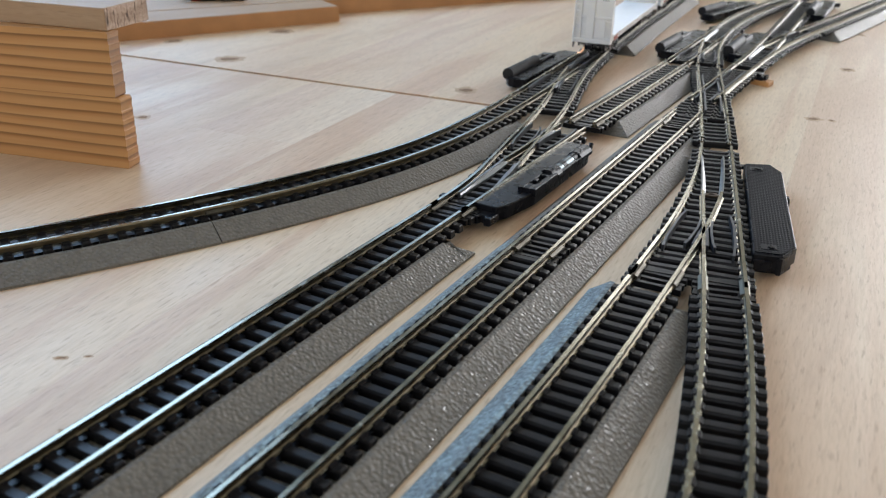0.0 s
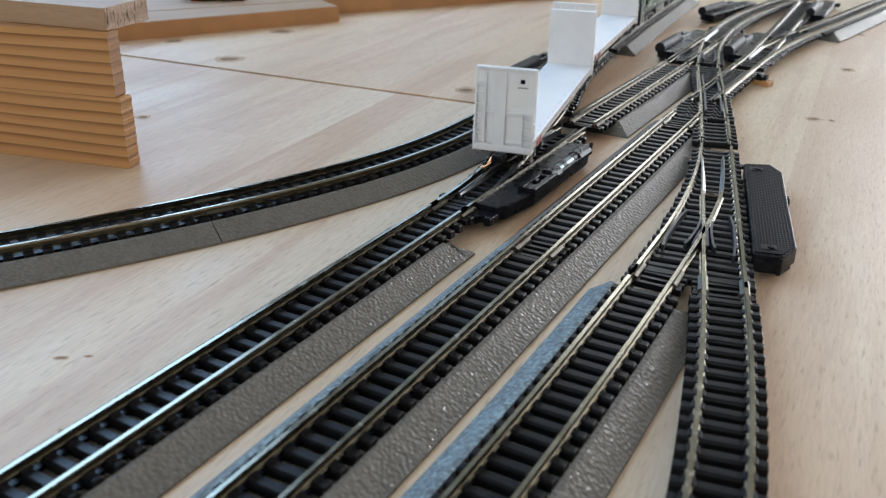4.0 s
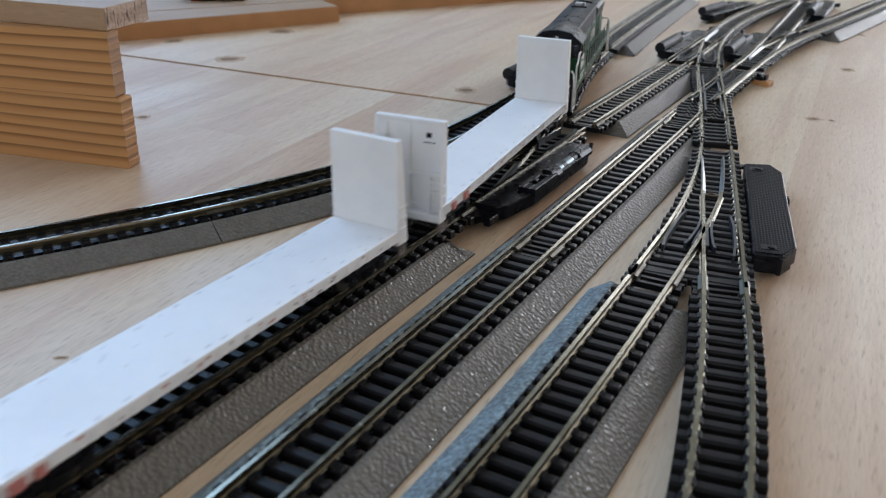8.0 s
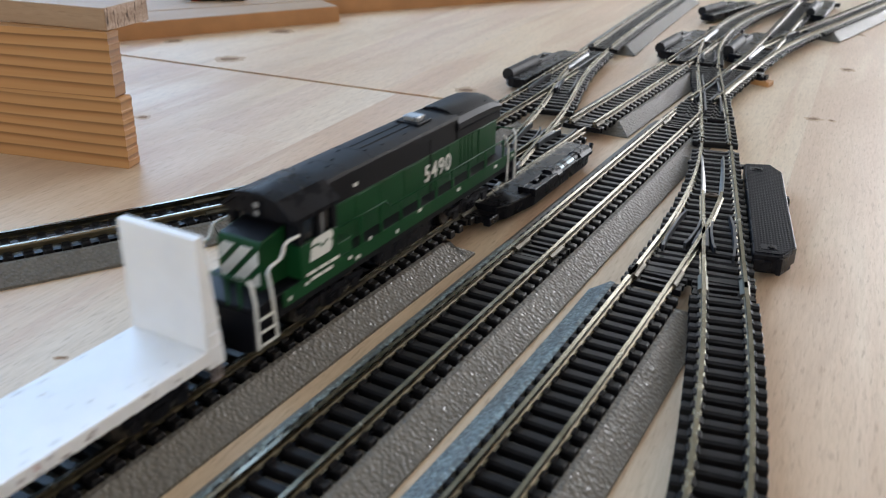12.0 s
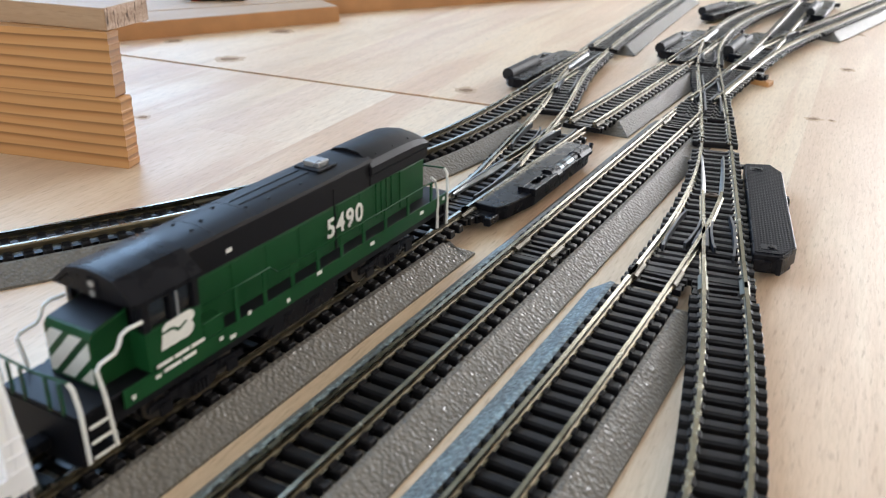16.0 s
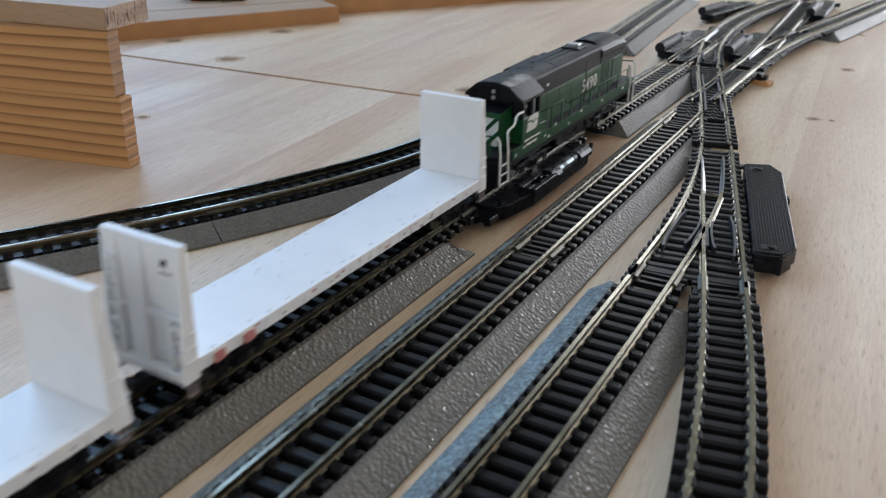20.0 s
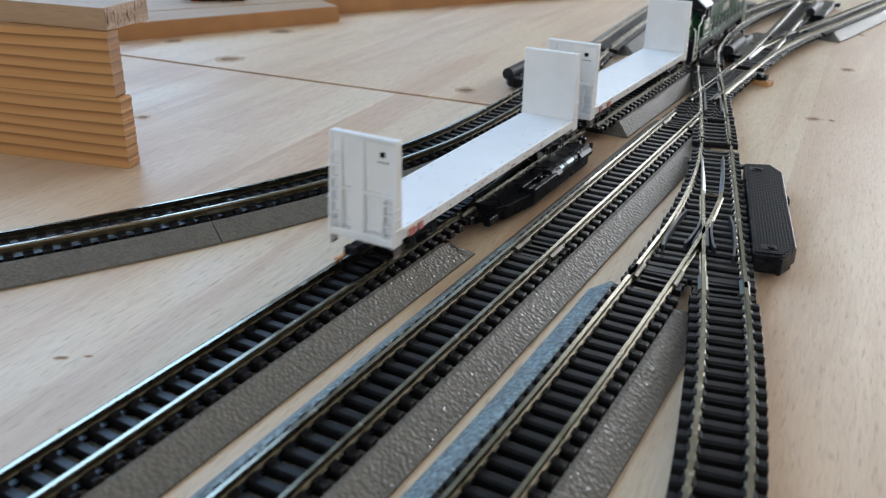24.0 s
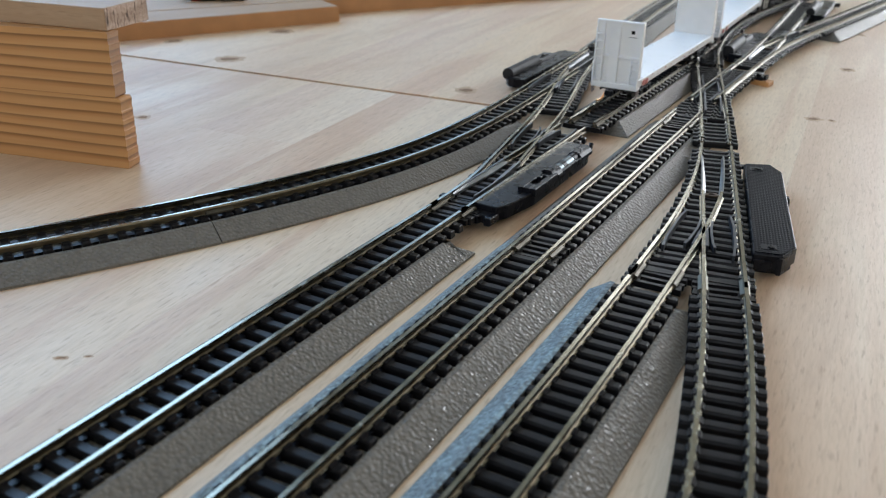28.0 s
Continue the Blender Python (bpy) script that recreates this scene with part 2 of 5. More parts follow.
def bm_prism(bm, outline, a, b, axis="z"):
    """An outline of 2D points pushed from a to b along an axis."""
    def put(p, h):
        return {"z": (p[0], p[1], h), "y": (p[0], h, p[1]), "x": (h, p[0], p[1])}[axis]
    lo = [bm.verts.new(put(p, a)) for p in outline]
    hi = [bm.verts.new(put(p, b)) for p in outline]
    n = len(outline)
    fs = [bm.faces.new((lo[i], lo[(i + 1) % n], hi[(i + 1) % n], hi[i])) for i in range(n)]
    fs += [bm.faces.new(lo[::-1]), bm.faces.new(hi)]
    return fs


def bm_cyl(bm, p, q, r, n=12, r2=None):
    p, q = Vector(p), Vector(q)
    d = (q - p).normalized()
    a = d.orthogonal().normalized()
    b = d.cross(a)
    rings = []
    for c, rr in ((p, r), (q, r if r2 is None else r2)):
        rings.append([bm.verts.new(c + (a * math.cos(2 * math.pi * i / n) + b * math.sin(2 * math.pi * i / n)) * rr) for i in range(n)])
    for i in range(n):
        f = bm.faces.new((rings[0][i], rings[0][(i + 1) % n], rings[1][(i + 1) % n], rings[1][i]))
        f.smooth = True
    bm.faces.new(rings[0][::-1])
    bm.faces.new(rings[1])


def bm_tube(bm, pts, r, n=6):
    """A bent wire through points."""
    pts = [Vector(p) for p in pts]
    rings = []
    for i, p in enumerate(pts):
        d = (pts[min(i + 1, len(pts) - 1)] - pts[max(i - 1, 0)]).normalized()
        a = d.cross(Vector((0.3, 0.2, 1))).normalized() if abs(d.z) < 0.95 else d.cross(Vector((1, 0, 0))).normalized()
        b = d.cross(a)
        rings.append([bm.verts.new(p + (a * math.cos(2 * math.pi * k / n) + b * math.sin(2 * math.pi * k / n)) * r) for k in range(n)])
    for u, w in zip(rings, rings[1:]):
        for k in range(n):
            f = bm.faces.new((u[k], u[(k + 1) % n], w[(k + 1) % n], w[k]))
            f.smooth = True
    bm.faces.new(rings[0][::-1])
    bm.faces.new(rings[-1])


def bevel(bm, width, segments=1, angle=0.5):
    bmesh.ops.recalc_face_normals(bm, faces=bm.faces)
    es = [e for e in bm.edges if len(e.link_faces) == 2 and e.calc_face_angle(0) > angle]
    bmesh.ops.bevel(bm, geom=es, offset=width, segments=segments, affect="EDGES", profile=0.5)


def mesh_of(name, bm, *materials):
    """The bmesh, drawn in millimetres, as a mesh in metres."""
    bmesh.ops.recalc_face_normals(bm, faces=bm.faces)
    for e in bm.edges:
        e.smooth = len(e.link_faces) == 2 and e.calc_face_angle(0) < 0.6
    bmesh.ops.scale(bm, vec=(MM, MM, MM), verts=bm.verts)
    me = bpy.data.meshes.new(name)
    bm.to_mesh(me)
    bm.free()
    for m in materials:
        me.materials.append(m)
    return me


def part(name, bm, material, parent, label="", at=None):
    me = bm if isinstance(bm, bpy.types.Mesh) else mesh_of(name, bm, material)
    ob = new(name, me)
    ob.parent = parent
    if at is not None:
        ob.matrix_basis = at
    if label:
        ob["label"] = label
    return ob


def thing(name, label, category, m=None, group="", kind=""):
    ob = new(name)
    ob.empty_display_size = 0.01
    if m is not None:
        ob.matrix_basis = m
    return tagged(ob, label, category, group, kind)


def at_mm(x, y, z, rz=0.0):
    return pose(x * MM, y * MM, z * MM, 0, 0, rz)


# ---------------------------------------------------------------- plan of the tracks
def trace(x, y, h, segs, step=1.0):
    """Centre line: (x, y, heading in radians from +y towards +x), from lengths and turns in degrees."""
    h = radians(h)
    out = []
    for length, turn in segs:
        n = max(1, round(length / step))
        d, k = length / n, radians(turn) / n
        for _ in range(n):
            out.append((x, y, h))
            x += d * math.sin(h + k / 2)
            y += d * math.cos(h + k / 2)
            h += k
    out.append((x, y, h))
    return out


def side(p, off):
    return (p[0] + off * math.cos(p[2]), p[1] - off * math.sin(p[2]))


def nearest(path, y):
    return min(range(len(path)), key=lambda i: abs(path[i][1] - y))


PA = trace(0, -60, 0, [(360, 0)])                                                     # main track to the first turnout's end
PA2 = trace(0.4, 300, 1.0, [(130, -0.6), (50, -2.0), (60, -0.4), (60, 6.9), (60, 3.6), (110, 7.0)])          # beyond it, bending to the right
PB = trace(34.3, 0, -0.46, [(200, -0.1), (170, 0.0)])
PB2 = trace(31.0, 366, 0.9, [(82, -0.2)])
PC = trace(63.6, 40, 2.98, [(78, -3.0), (60, -1.3), (40, -0.9), (50, -6.2), (50, -6.1)])
PD = trace(108.9, 20, -1.92, [(70, -5.6), (50, -4.0), (50, -3.3), (35, -0.1), (126, -0.3), (62, -1.3), (45, 2.2), (60, 7.7), (34, 4.6)])
PDIAG = trace(0, 200, 0.0, [(10, 0.0), (35, -10.0), (50, 0.1), (60, -5.7), (60, 6.8), (60, 2.7), (200, 2.2)])
PE = trace(-137.7, 50, 37.9, [(70, -5.6), (60, -5.0), (60, -8.9), (60, -16.3), (60, -6.0), (105, -0.6)])
PBF = trace(32.3, 445, 0.3, [(40, 3.9), (60, 6.3), (60, -0.7), (220, -0.5)])          # right leg of the far turnout
PBS = trace(32.3, 445, 0.3, [(60, -2.4), (190, -1.0)])                                # straight leg of it

RAIL_SECTION = [(-0.82, -2.05), (-0.82, -1.92), (-0.5, -1.84), (-0.16, -1.6), (-0.16, -0.75), (-0.45, -0.55), (-0.45, 0.0),
                (0.45, 0.0), (0.45, -0.55), (0.16, -0.75), (0.16, -1.6), (0.5, -1.84), (0.82, -1.92), (0.82, -2.05)]


def sweep(bm, path, section, off=0.0, z=ZR):
    rings = []
    for p in path:
        rings.append([bm.verts.new((*side(p, off + a), z + b)) for a, b in section])
    n = len(section)
    for u, w in zip(rings, rings[1:]):
        for k in range(n):
            bm.faces.new((u[k], u[(k + 1) % n], w[(k + 1) % n], w[k]))
    bm.faces.new(rings[0][::-1])
    bm.faces.new(rings[-1])
    return bm


def every(path, i0, i1, step):
    """Stations i0 to i1 of a path, thinned out where it is straight."""
    pts = list(range(i0, i1, step)) + [i1]
    return [path[i] for i in pts]


def rail(parent, path, i0, i1, off, z=ZR, name="rail", step=5):
    """A rail: polished head and foot, web coloured darker for the dark sleepers it reflects."""
    bm = bmesh.new()
    sweep(bm, every(path, i0, i1, step), RAIL_SECTION, off, z)
    bm.faces.ensure_lookup_table()
    n = len(RAIL_SECTION)
    for i, f in enumerate(bm.faces[:-2]):
        if i % n in (2, 3, 4, 8, 9, 10):
            f.material_index = 1
    ob = part(name, bm, RAIL, parent)
    ob.data.materials.append(WEB)
    return ob


SLEEPER_MESH = {}


def sleeper_mesh(half, rails=(-GH, GH), width=2.45):
    """One sleeper, origin at the track centre on rail-top level, with clips that hold the rail foot."""
    key = (round(half * 2) / 2, tuple(round(r, 1) for r in rails), width)
    if key not in SLEEPER_MESH:
        bm = bmesh.new()
        h, w = key[0], width / 2
        rings = []
        for x, k, d in ((-h, 0.9, 0.25), (-h + 0.25, 1.0, 0.0), (h - 0.25, 1.0, 0.0), (h, 0.9, 0.25)):
            sec = [(-w, -4.15), (w, -4.15), (w, -2.6), (w * 0.9, -2.3), (w * 0.7, -2.07), (-w * 0.7, -2.07), (-w * 0.9, -2.3), (-w, -2.6)]
            rings.append([bm.verts.new((x, y * k, min(z, z - d) if z > -3.5 else z)) for y, z in sec])
        for u, v in zip(rings, rings[1:]):
            for e in range(8):
                bm.faces.new((u[e], u[(e + 1) % 8], v[(e + 1) % 8], v[e])).smooth = False
        bm.faces.new(rings[0][::-1])
        bm.faces.new(rings[-1])
        for r in rails:
            for s in (-1, 1):
                bm_prism(bm, [(r + s * 0.5, -2.07), (r + s * 1.3, -2.07), (r + s * 1.15, -1.72), (r + s * 0.55, -1.62)][::s], -1.05, 1.05, "y")
        SLEEPER_MESH[key] = mesh_of("sleeper", bm, SLEEPER)
    return SLEEPER_MESH[key]


PITCH = 4.65


def track(name_label, path, i0, i1, parent=None, sleepers=True, half=7.85, seed=0, group="railway tracks", joints=()):
    """A length of track: two rails, sleepers, the webs between them."""
    t = parent or thing("model_track", name_label, "model track", group=group)
    for off in (-GH, GH):
        rail(t, path, i0, i1, off)
    if sleepers:
        rng = random.Random(seed)
        me = sleeper_mesh(half)
        s = i0 + 2.0
        while s < i1 - 1:
            p = path[int(s)]
            f = s - int(s)
            q = path[min(int(s) + 1, len(path) - 1)]
            x, y = p[0] + (q[0] - p[0]) * f, p[1] + (q[1] - p[1]) * f
            if all(abs(s - j) > 6.2 for j in joints):
                part("sleeper", me, None, t, at=at_mm(x, y, ZR, -math.degrees(p[2]) + rng.uniform(-1.2, 1.2)))
            s += PITCH
        for off in (-GH, GH):
            bm = bmesh.new()
            sweep(bm, every(path, i0, i1, 8), [(-0.8, -4.15), (0.8, -4.15), (0.8, -3.3), (-0.8, -3.3)], off)
            part("sleeper_web", bm, SLEEPER, t)
    return t


def joiners(parent, path, i):
    """Folded rail joiners round both rails at a joint."""
    for off in (-GH, GH):
        bm = bmesh.new()
        a, b = max(i - 4, 0), min(i + 4, len(path) - 1)
        sweep(bm, [path[a], path[i], path[b]], [(-1.2, -2.15), (1.2, -2.15), (1.2, -1.65), (0.45, -1.15), (-0.45, -1.15), (-1.2, -1.65)], off)
        part("rail_joiner", bm, JOINER, parent)


def roadbed(path, i0, i1, label, cuts=(), slope0=True, slope1=True, half=15.2, left=15.2):
    """Foam roadbed of trapezoid section with chamfered ends."""
    t = thing("track_roadbed", label, "roadbed", group="foam roadbeds")
    ends = [i0, *cuts, i1]
    for a, b in zip(ends, ends[1:]):
        st = every(path, a, b, 6)
        for name, sec in (("foam_shoulder", [(-left, -ZR), (-left, -ZR + 0.7), (-9.4, -3.0), (-8.2, -3.0), (-7.7, -4.15), (-7.7, -ZR)]),
                          ("foam_core", [(-7.68, -ZR), (-7.68, -4.15), (7.68, -4.15), (7.68, -ZR)]),
                          ("foam_shoulder", [(7.7, -ZR), (7.7, -4.15), (8.2, -3.0), (9.4, -3.0), (half, -ZR + 0.7), (half, -ZR)])):
            bm = sweep(bmesh.new(), st, sec)
            n = len(sec)
            bm.verts.ensure_lookup_table()
            # the ends are cut on a slope: the top is drawn in along the track
            for first, p, sgn, on in ((0, st[0], 1, slope0 and a == i0), (n * (len(st) - 1), st[-1], -1, slope1 and b == i1)):
                reach = 6.0 if on else 0.3 if sgn > 0 and a != i0 else 0.0
                for k in range(n):
                    v = bm.verts[first + k]
                    if reach and (not on or sec[k][1] > -ZR + 1):
                        v.co.x += sgn * reach * math.sin(p[2])
                        v.co.y += sgn * reach * math.cos(p[2])
            part(name, bm, FOAM, t)
    return t

# ---------------------------------------------------------------- board and room
def staves():
    """The board: staves of spruce in two panels that meet at an open joint."""
    board = thing("tabletop", "pale edge-glued spruce board with knots and an open joint", "board", kind="structure")
    rng = random.Random(4)
    ang = -4.8
    for panel, (v0, v1, ua, ub) in enumerate(((-420.0, 333.1, -900.0, 6.0), (335.9, 1300.0, -900.0, 6.0), (-420.0, 1300.0, 6.0, 900.0))):
        u = ua
        while u < ub:
            w = min(rng.uniform(42, 62), ub - u)
            v = v0 - (rng.uniform(0, 300) if panel != 1 else 0)
            while v < v1:
                ln = rng.uniform(420, 800) if panel < 2 else 2100.0
                a, b = max(v, v0), min(v + ln, v1)
                if b - a > 5:
                    bm = bmesh.new()
                    bm_box(bm, -(b - a) / 2, (b - a) / 2, -w / 2 + 0.02, w / 2 - 0.02, -18, 0)
                    cu, cv = u + w / 2, (a + b) / 2
                    r = radians(ang)
                    x, y = cu * math.cos(r) + cv * math.sin(r), -cu * math.sin(r) + cv * math.cos(r)
                    part("stave", bm, (WOOD, WOOD_PALE)[rng.random() < 0.4], board, at=at_mm(x, y, 0, 90 - ang))
                v += ln
            u += w
    for u in (-820.0, 820.0):
        for v in (-350.0, 1220.0):
            r = radians(ang)
            bm = bmesh.new()
            bm_box(bm, -30, 30, -30, 30, -750, -18)
            bevel(bm, 2.0)
            part("leg", bm, WOOD, board, at=at_mm(u * math.cos(r) + v * math.sin(r), -u * math.sin(r) + v * math.cos(r), 0, -ang))
    return board


staves()


def wall_box(name, x0, x1, y0, y1, z0, z1, material=WALLPAINT, kind="structure", label="plain pale painted wall"):
    bm = bmesh.new()
    bm_box(bm, x0, x1, y0, y1, z0, z1)
    ob = new(name, mesh_of(name, bm, material))
    return tagged(ob, label, "wall", kind=kind)


def room():
    W, H0, H1, Y0, Y1 = 3000, -750, 4000, -2800, 4050
    wall_box("floor", -W - 150, W + 150, Y0, Y1 + 150, H0 - 60, H0, label="plain grey room floor")
    wall_box("ceiling", -W - 150, W + 150, Y0, Y1 + 150, H1, H1 + 60, CEILPAINT, label="plain white ceiling")
    # wall behind the camera with a window
    for name, x0, x1, z0, z1 in (("wall_south_left", -W - 150, -1000, H0, H1), ("wall_south_right", 1600, W + 150, H0, H1), ("wall_south_sill", -1000, 1600, H0, 350), ("wall_south_head", -1000, 1600, 2050, H1)):
        wall_box(name, x0, x1, Y0 - 100, Y0, z0, z1, CREAM)
    wall_box("wall_east", W, W + 150, Y0, Y1, H0, H1, OCHRE, label="plain warm ochre painted wall")
    # left wall with a window
    wall_box("wall_west", -W - 150, -W, Y0, -590, H0, H1)
    wall_box("wall_west_end", -W - 150, -W, 3150, Y1, H0, H1)
    wall_box("wall_west_sill", -W - 150, -W, -590, 3150, H0, 1080)
    wall_box("wall_west_head", -W - 150, -W, -590, 3150, 3520, H1)
    # far wall with a window; the middle opening is made up for the added rail fill
    for name, x0, x1, z0, z1 in (("wall_north_left_sill", -2750, -1850, H0, 1180), ("wall_north_left_head", -2750, -1850, 2120, H1), ("wall_north_corner", -W, -2750, H0, H1),
                                 ("wall_north_pier", -1850, -1430, H0, H1), ("wall_north_middle", -810, 70, H0, H1), ("wall_north_middle_sill", -1430, -810, H0, 1190), ("wall_north_middle_head", -1430, -810, 2210, H1), ("wall_north_right", 2370, W, H0, H1), ("wall_north_sill", 70, 2370, H0, 190), ("wall_north_head", 70, 2370, 1720, H1)):
        wall_box(name, x0, x1, Y1, Y1 + 150, z0, z1, TAN, label="plain warm beige painted wall")


room()

# ---------------------------------------------------------------- tracks
t_main = track("nickel-silver model track on dark plastic sleepers, set in foam roadbed", PA, 20, 268, seed=1, joints=(268,))
t_b = track("nickel-silver model track on dark plastic sleepers, beside the main track", PB, 20, 344, seed=2, joints=(196, 330))
t_c = track("short nickel-silver siding track leaving the turnout", PC, 10, 157, seed=3, joints=(157,))
t_d = track("curved flexible model track lying on bare board", PD, 10, 182, seed=4, joints=(182,))
t_e = track("curved model track on grey foam roadbed", PE, 5, nearest(PE, 317), seed=5, joints=(146,))
joiners(t_e, PE, 146)
for i in (141, 144, 148, 151):
    part("joint_sleeper", sleeper_mesh(7.85, ()), None, t_e, at=at_mm(PE[i][0], PE[i][1], ZR - 0.1, -math.degrees(PE[i][2])))
t_a2 = track("straight model track beyond the turnout", PA2, 8, 130, seed=6)
t_d2 = track("model track between turnout and diamond crossing", PD, 300, 330, seed=6)
t_up = track("model track leading away past the turnout", PDIAG, 250, 460, seed=7)
t_far = track("model track leading away on foam roadbed", PBF, 115, 380, seed=8)
roadbed(PA, 10, 254, "grey-brown foam roadbed under the main track", left=12.0)
bed_b = roadbed(PB, 10, 338, "grey-brown foam roadbed under the middle track, window sheen painted on one edge", left=13.4)
bed_c = roadbed(PC, 0, 150, "grey-brown foam roadbed under the siding, window sheen painted on one edge", left=14.6)
# strips over the left slopes carry the painted window sheen
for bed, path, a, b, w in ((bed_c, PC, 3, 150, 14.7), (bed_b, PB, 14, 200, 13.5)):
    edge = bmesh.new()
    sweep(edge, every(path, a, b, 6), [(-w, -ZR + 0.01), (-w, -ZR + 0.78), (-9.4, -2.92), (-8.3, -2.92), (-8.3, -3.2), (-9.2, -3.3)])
    part("sheen_edge", edge, SHEENFOAM, bed, "foam edge with bluish window sheen painted on")
roadbed(PE, 0, nearest(PE, 304), "grey-brown foam roadbed under the curved track", cuts=(142,), half=15.6)
roadbed(PA2, 18, 128, "grey-brown foam roadbed under the far straight")
roadbed(PDIAG, 262, 460, "grey-brown foam roadbed leading away")
roadbed(PBF, 120, 380, "grey-brown foam roadbed at the far turnout")


def beside(path, p):
    """Station of a path that lies beside the point p."""
    return min(range(len(path)), key=lambda i: (path[i][0] - p[0]) ** 2 + (path[i][1] - p[1]) ** 2)


def flared(path, i, reach, off, flare):
    """Stations of a check rail whose ends turn away towards the track's middle."""
    out = []
    for k in (-reach, -reach * 0.72, -reach * 0.5, 0, reach * 0.5, reach * 0.72, reach):
        p = path[max(0, min(len(path) - 1, round(i + k)))]
        f = max(0.0, abs(k) / reach - 0.5) * 2
        out.append((*side(p, off + flare * f), p[2]))
    return out


BLADES = {}


def turnout(main, m0, m1, div, d0, d1, hand, label, seed=0, blade=0.9, open_leg="div"):
    """main and div share the toe at station m0 / d0 and part towards m1 / d1; hand: -1 when div leaves to the left."""
    t = thing("turnout", label, "turnout", group="turnouts")
    sm, sd = (1 if m1 > m0 else -1), (1 if d1 > d0 else -1)
    n = min(abs(m1 - m0), abs(d1 - d0))
    # sleepers across both legs
    s = 2.0
    while s < n - 2:
        pm = main[m0 + sm * int(s)]
        pd = div[beside(div, pm)]
        gap = math.hypot(pd[0] - pm[0], pd[1] - pm[1])
        if gap < 16.5:
            c = ((pm[0] + pd[0]) / 2, (pm[1] + pd[1]) / 2)
            me = sleeper_mesh(7.85 + gap / 2, (-GH - gap / 2, GH + gap / 2), 2.5)
            part("sleeper", me, None, t, at=at_mm(c[0], c[1], ZR, -math.degrees((pm[2] + pd[2]) / 2)))
        else:
            for p in (pm, div[max(0, min(len(div) - 1, d0 + sd * int(s)))]):
                part("sleeper", sleeper_mesh(7.85, width=2.5), None, t, at=at_mm(p[0], p[1], ZR, -math.degrees(p[2])))
        s += PITCH
    moving = []
    for leg, path, a, b, outer in (("main", main, m0, m1, -hand), ("div", div, d0, d1, hand)):
        step = 1 if b > a else -1
        rail(t, path, min(a, b), max(a, b), outer * GH, name="stock_rail")
        tip, heel = a + step * 13, a + step * 48
        rail(t, path, min(heel, b), max(heel, b), -outer * GH, z=ZR - 0.02, name="closure_rail")
        # the switch blade turns about its heel
        q = path[heel]
        hx, hy = side(q, -outer * GH)
        turn = -math.degrees(q[2])
        bm = bmesh.new()
        rings = []
        for j in range(9):
            p = path[heel + round((tip - heel) * j / 8)]
            x, y = side(p, -outer * GH)
            dx, dy = x - hx, y - hy
            lx, ly = dx * math.cos(q[2]) - dy * math.sin(q[2]), dx * math.sin(q[2]) + dy * math.cos(q[2])
            w = 0.45 + (blade - 0.45) * min(1.0, (8 - j) / 5)
            rings.append([bm.verts.new((lx + outer * e, ly, z)) for e, z in ((-0.42, -1.95), (-0.42, -0.12), (0.1, -0.1), (0.18, -0.7), (w, -1.2), (w, -1.95))])
        for u, v in zip(rings, rings[1:]):
            for e in range(6):
                bm.faces.new((u[e], u[(e + 1) % 6], v[(e + 1) % 6], v[e]))
        bm.faces.new(rings[0][::-1])
        bm.faces.new(rings[-1])
        swing = outer * step * math.degrees(2.3 / 35)
        shut, apart = at_mm(hx, hy, ZR, turn), at_mm(hx, hy, ZR, turn + swing)
        ob = part("switch_blade", bm, BLADE, t, "bright steel switch blade", at=apart if leg == open_leg else shut)
        moving.append((ob, shut, apart))
        bm = bmesh.new()
        bm_prism(bm, [(-1.7, -1.2), (1.5, -1.4), (1.9, 0.4), (0.6, 1.3), (-1.6, 1.0)], -2.1, -1.25)
        bevel(bm, 0.2)
        part("heel_clip", bm, BRONZE, t, "brown bronze contact clip", at=at_mm(*side(q, -outer * (GH - 2.3)), ZR, turn))
    # frog where the inner rails cross
    reach = range(20, n)
    best = min(reach, key=lambda i: math.dist(side(main[m0 + sm * i], hand * GH), side(div[beside(div, side(main[m0 + sm * i], hand * GH))], -hand * GH)))
    fx, fy = side(main[m0 + sm * best], hand * GH)
    bd = beside(div, (fx, fy))
    fh = -math.degrees((main[m0 + sm * best][2] + div[bd][2]) / 2)
    bm = bmesh.new()
    bm_prism(bm, [(-1.0, -9), (1.0, -9), (0.95, -4), (1.5, 0), (2.3, 8.5), (0.9, 9.2), (0, 4.5), (-0.9, 9.2), (-2.3, 8.5), (-1.5, 0), (-0.95, -4)], -2.2, -0.35)
    bevel(bm, 0.2)
    frog_at = at_mm(fx, fy, ZR, fh if sm > 0 else fh + 180)
    part("frog", bm, FROG, t, at=frog_at)
    for s in (-1, 1):
        bm = bmesh.new()
        wing = [(s * 1.6, -9.0, 0), (s * 1.75, -3.0, 0), (s * 2.5, 2.5, s * 0.1), (s * 3.1, 6.5, s * 0.15), (s * 3.9, 9.5, s * 0.35)]
        sweep(bm, wing, [(-0.34, -2.1), (0.34, -2.1), (0.34, -0.2), (-0.34, -0.2)], 0.0, 0.0)
        part("wing_rail", bm, FROG, t, at=frog_at)
    # guard rails beside the stock rails opposite the frog
    for path, i, outer in ((main, m0 + sm * best, -hand), (div, bd, hand)):
        bm = bmesh.new()
        sweep(bm, flared(path, i, 14, outer * (GH - 1.6), -outer * 0.7), [(-0.35, -2.1), (0.35, -2.1), (0.35, -0.2), (-0.35, -0.2)])
        part("guard_rail", bm, FROG, t)
    # throw bar
    p = main[m0 + sm * 14]
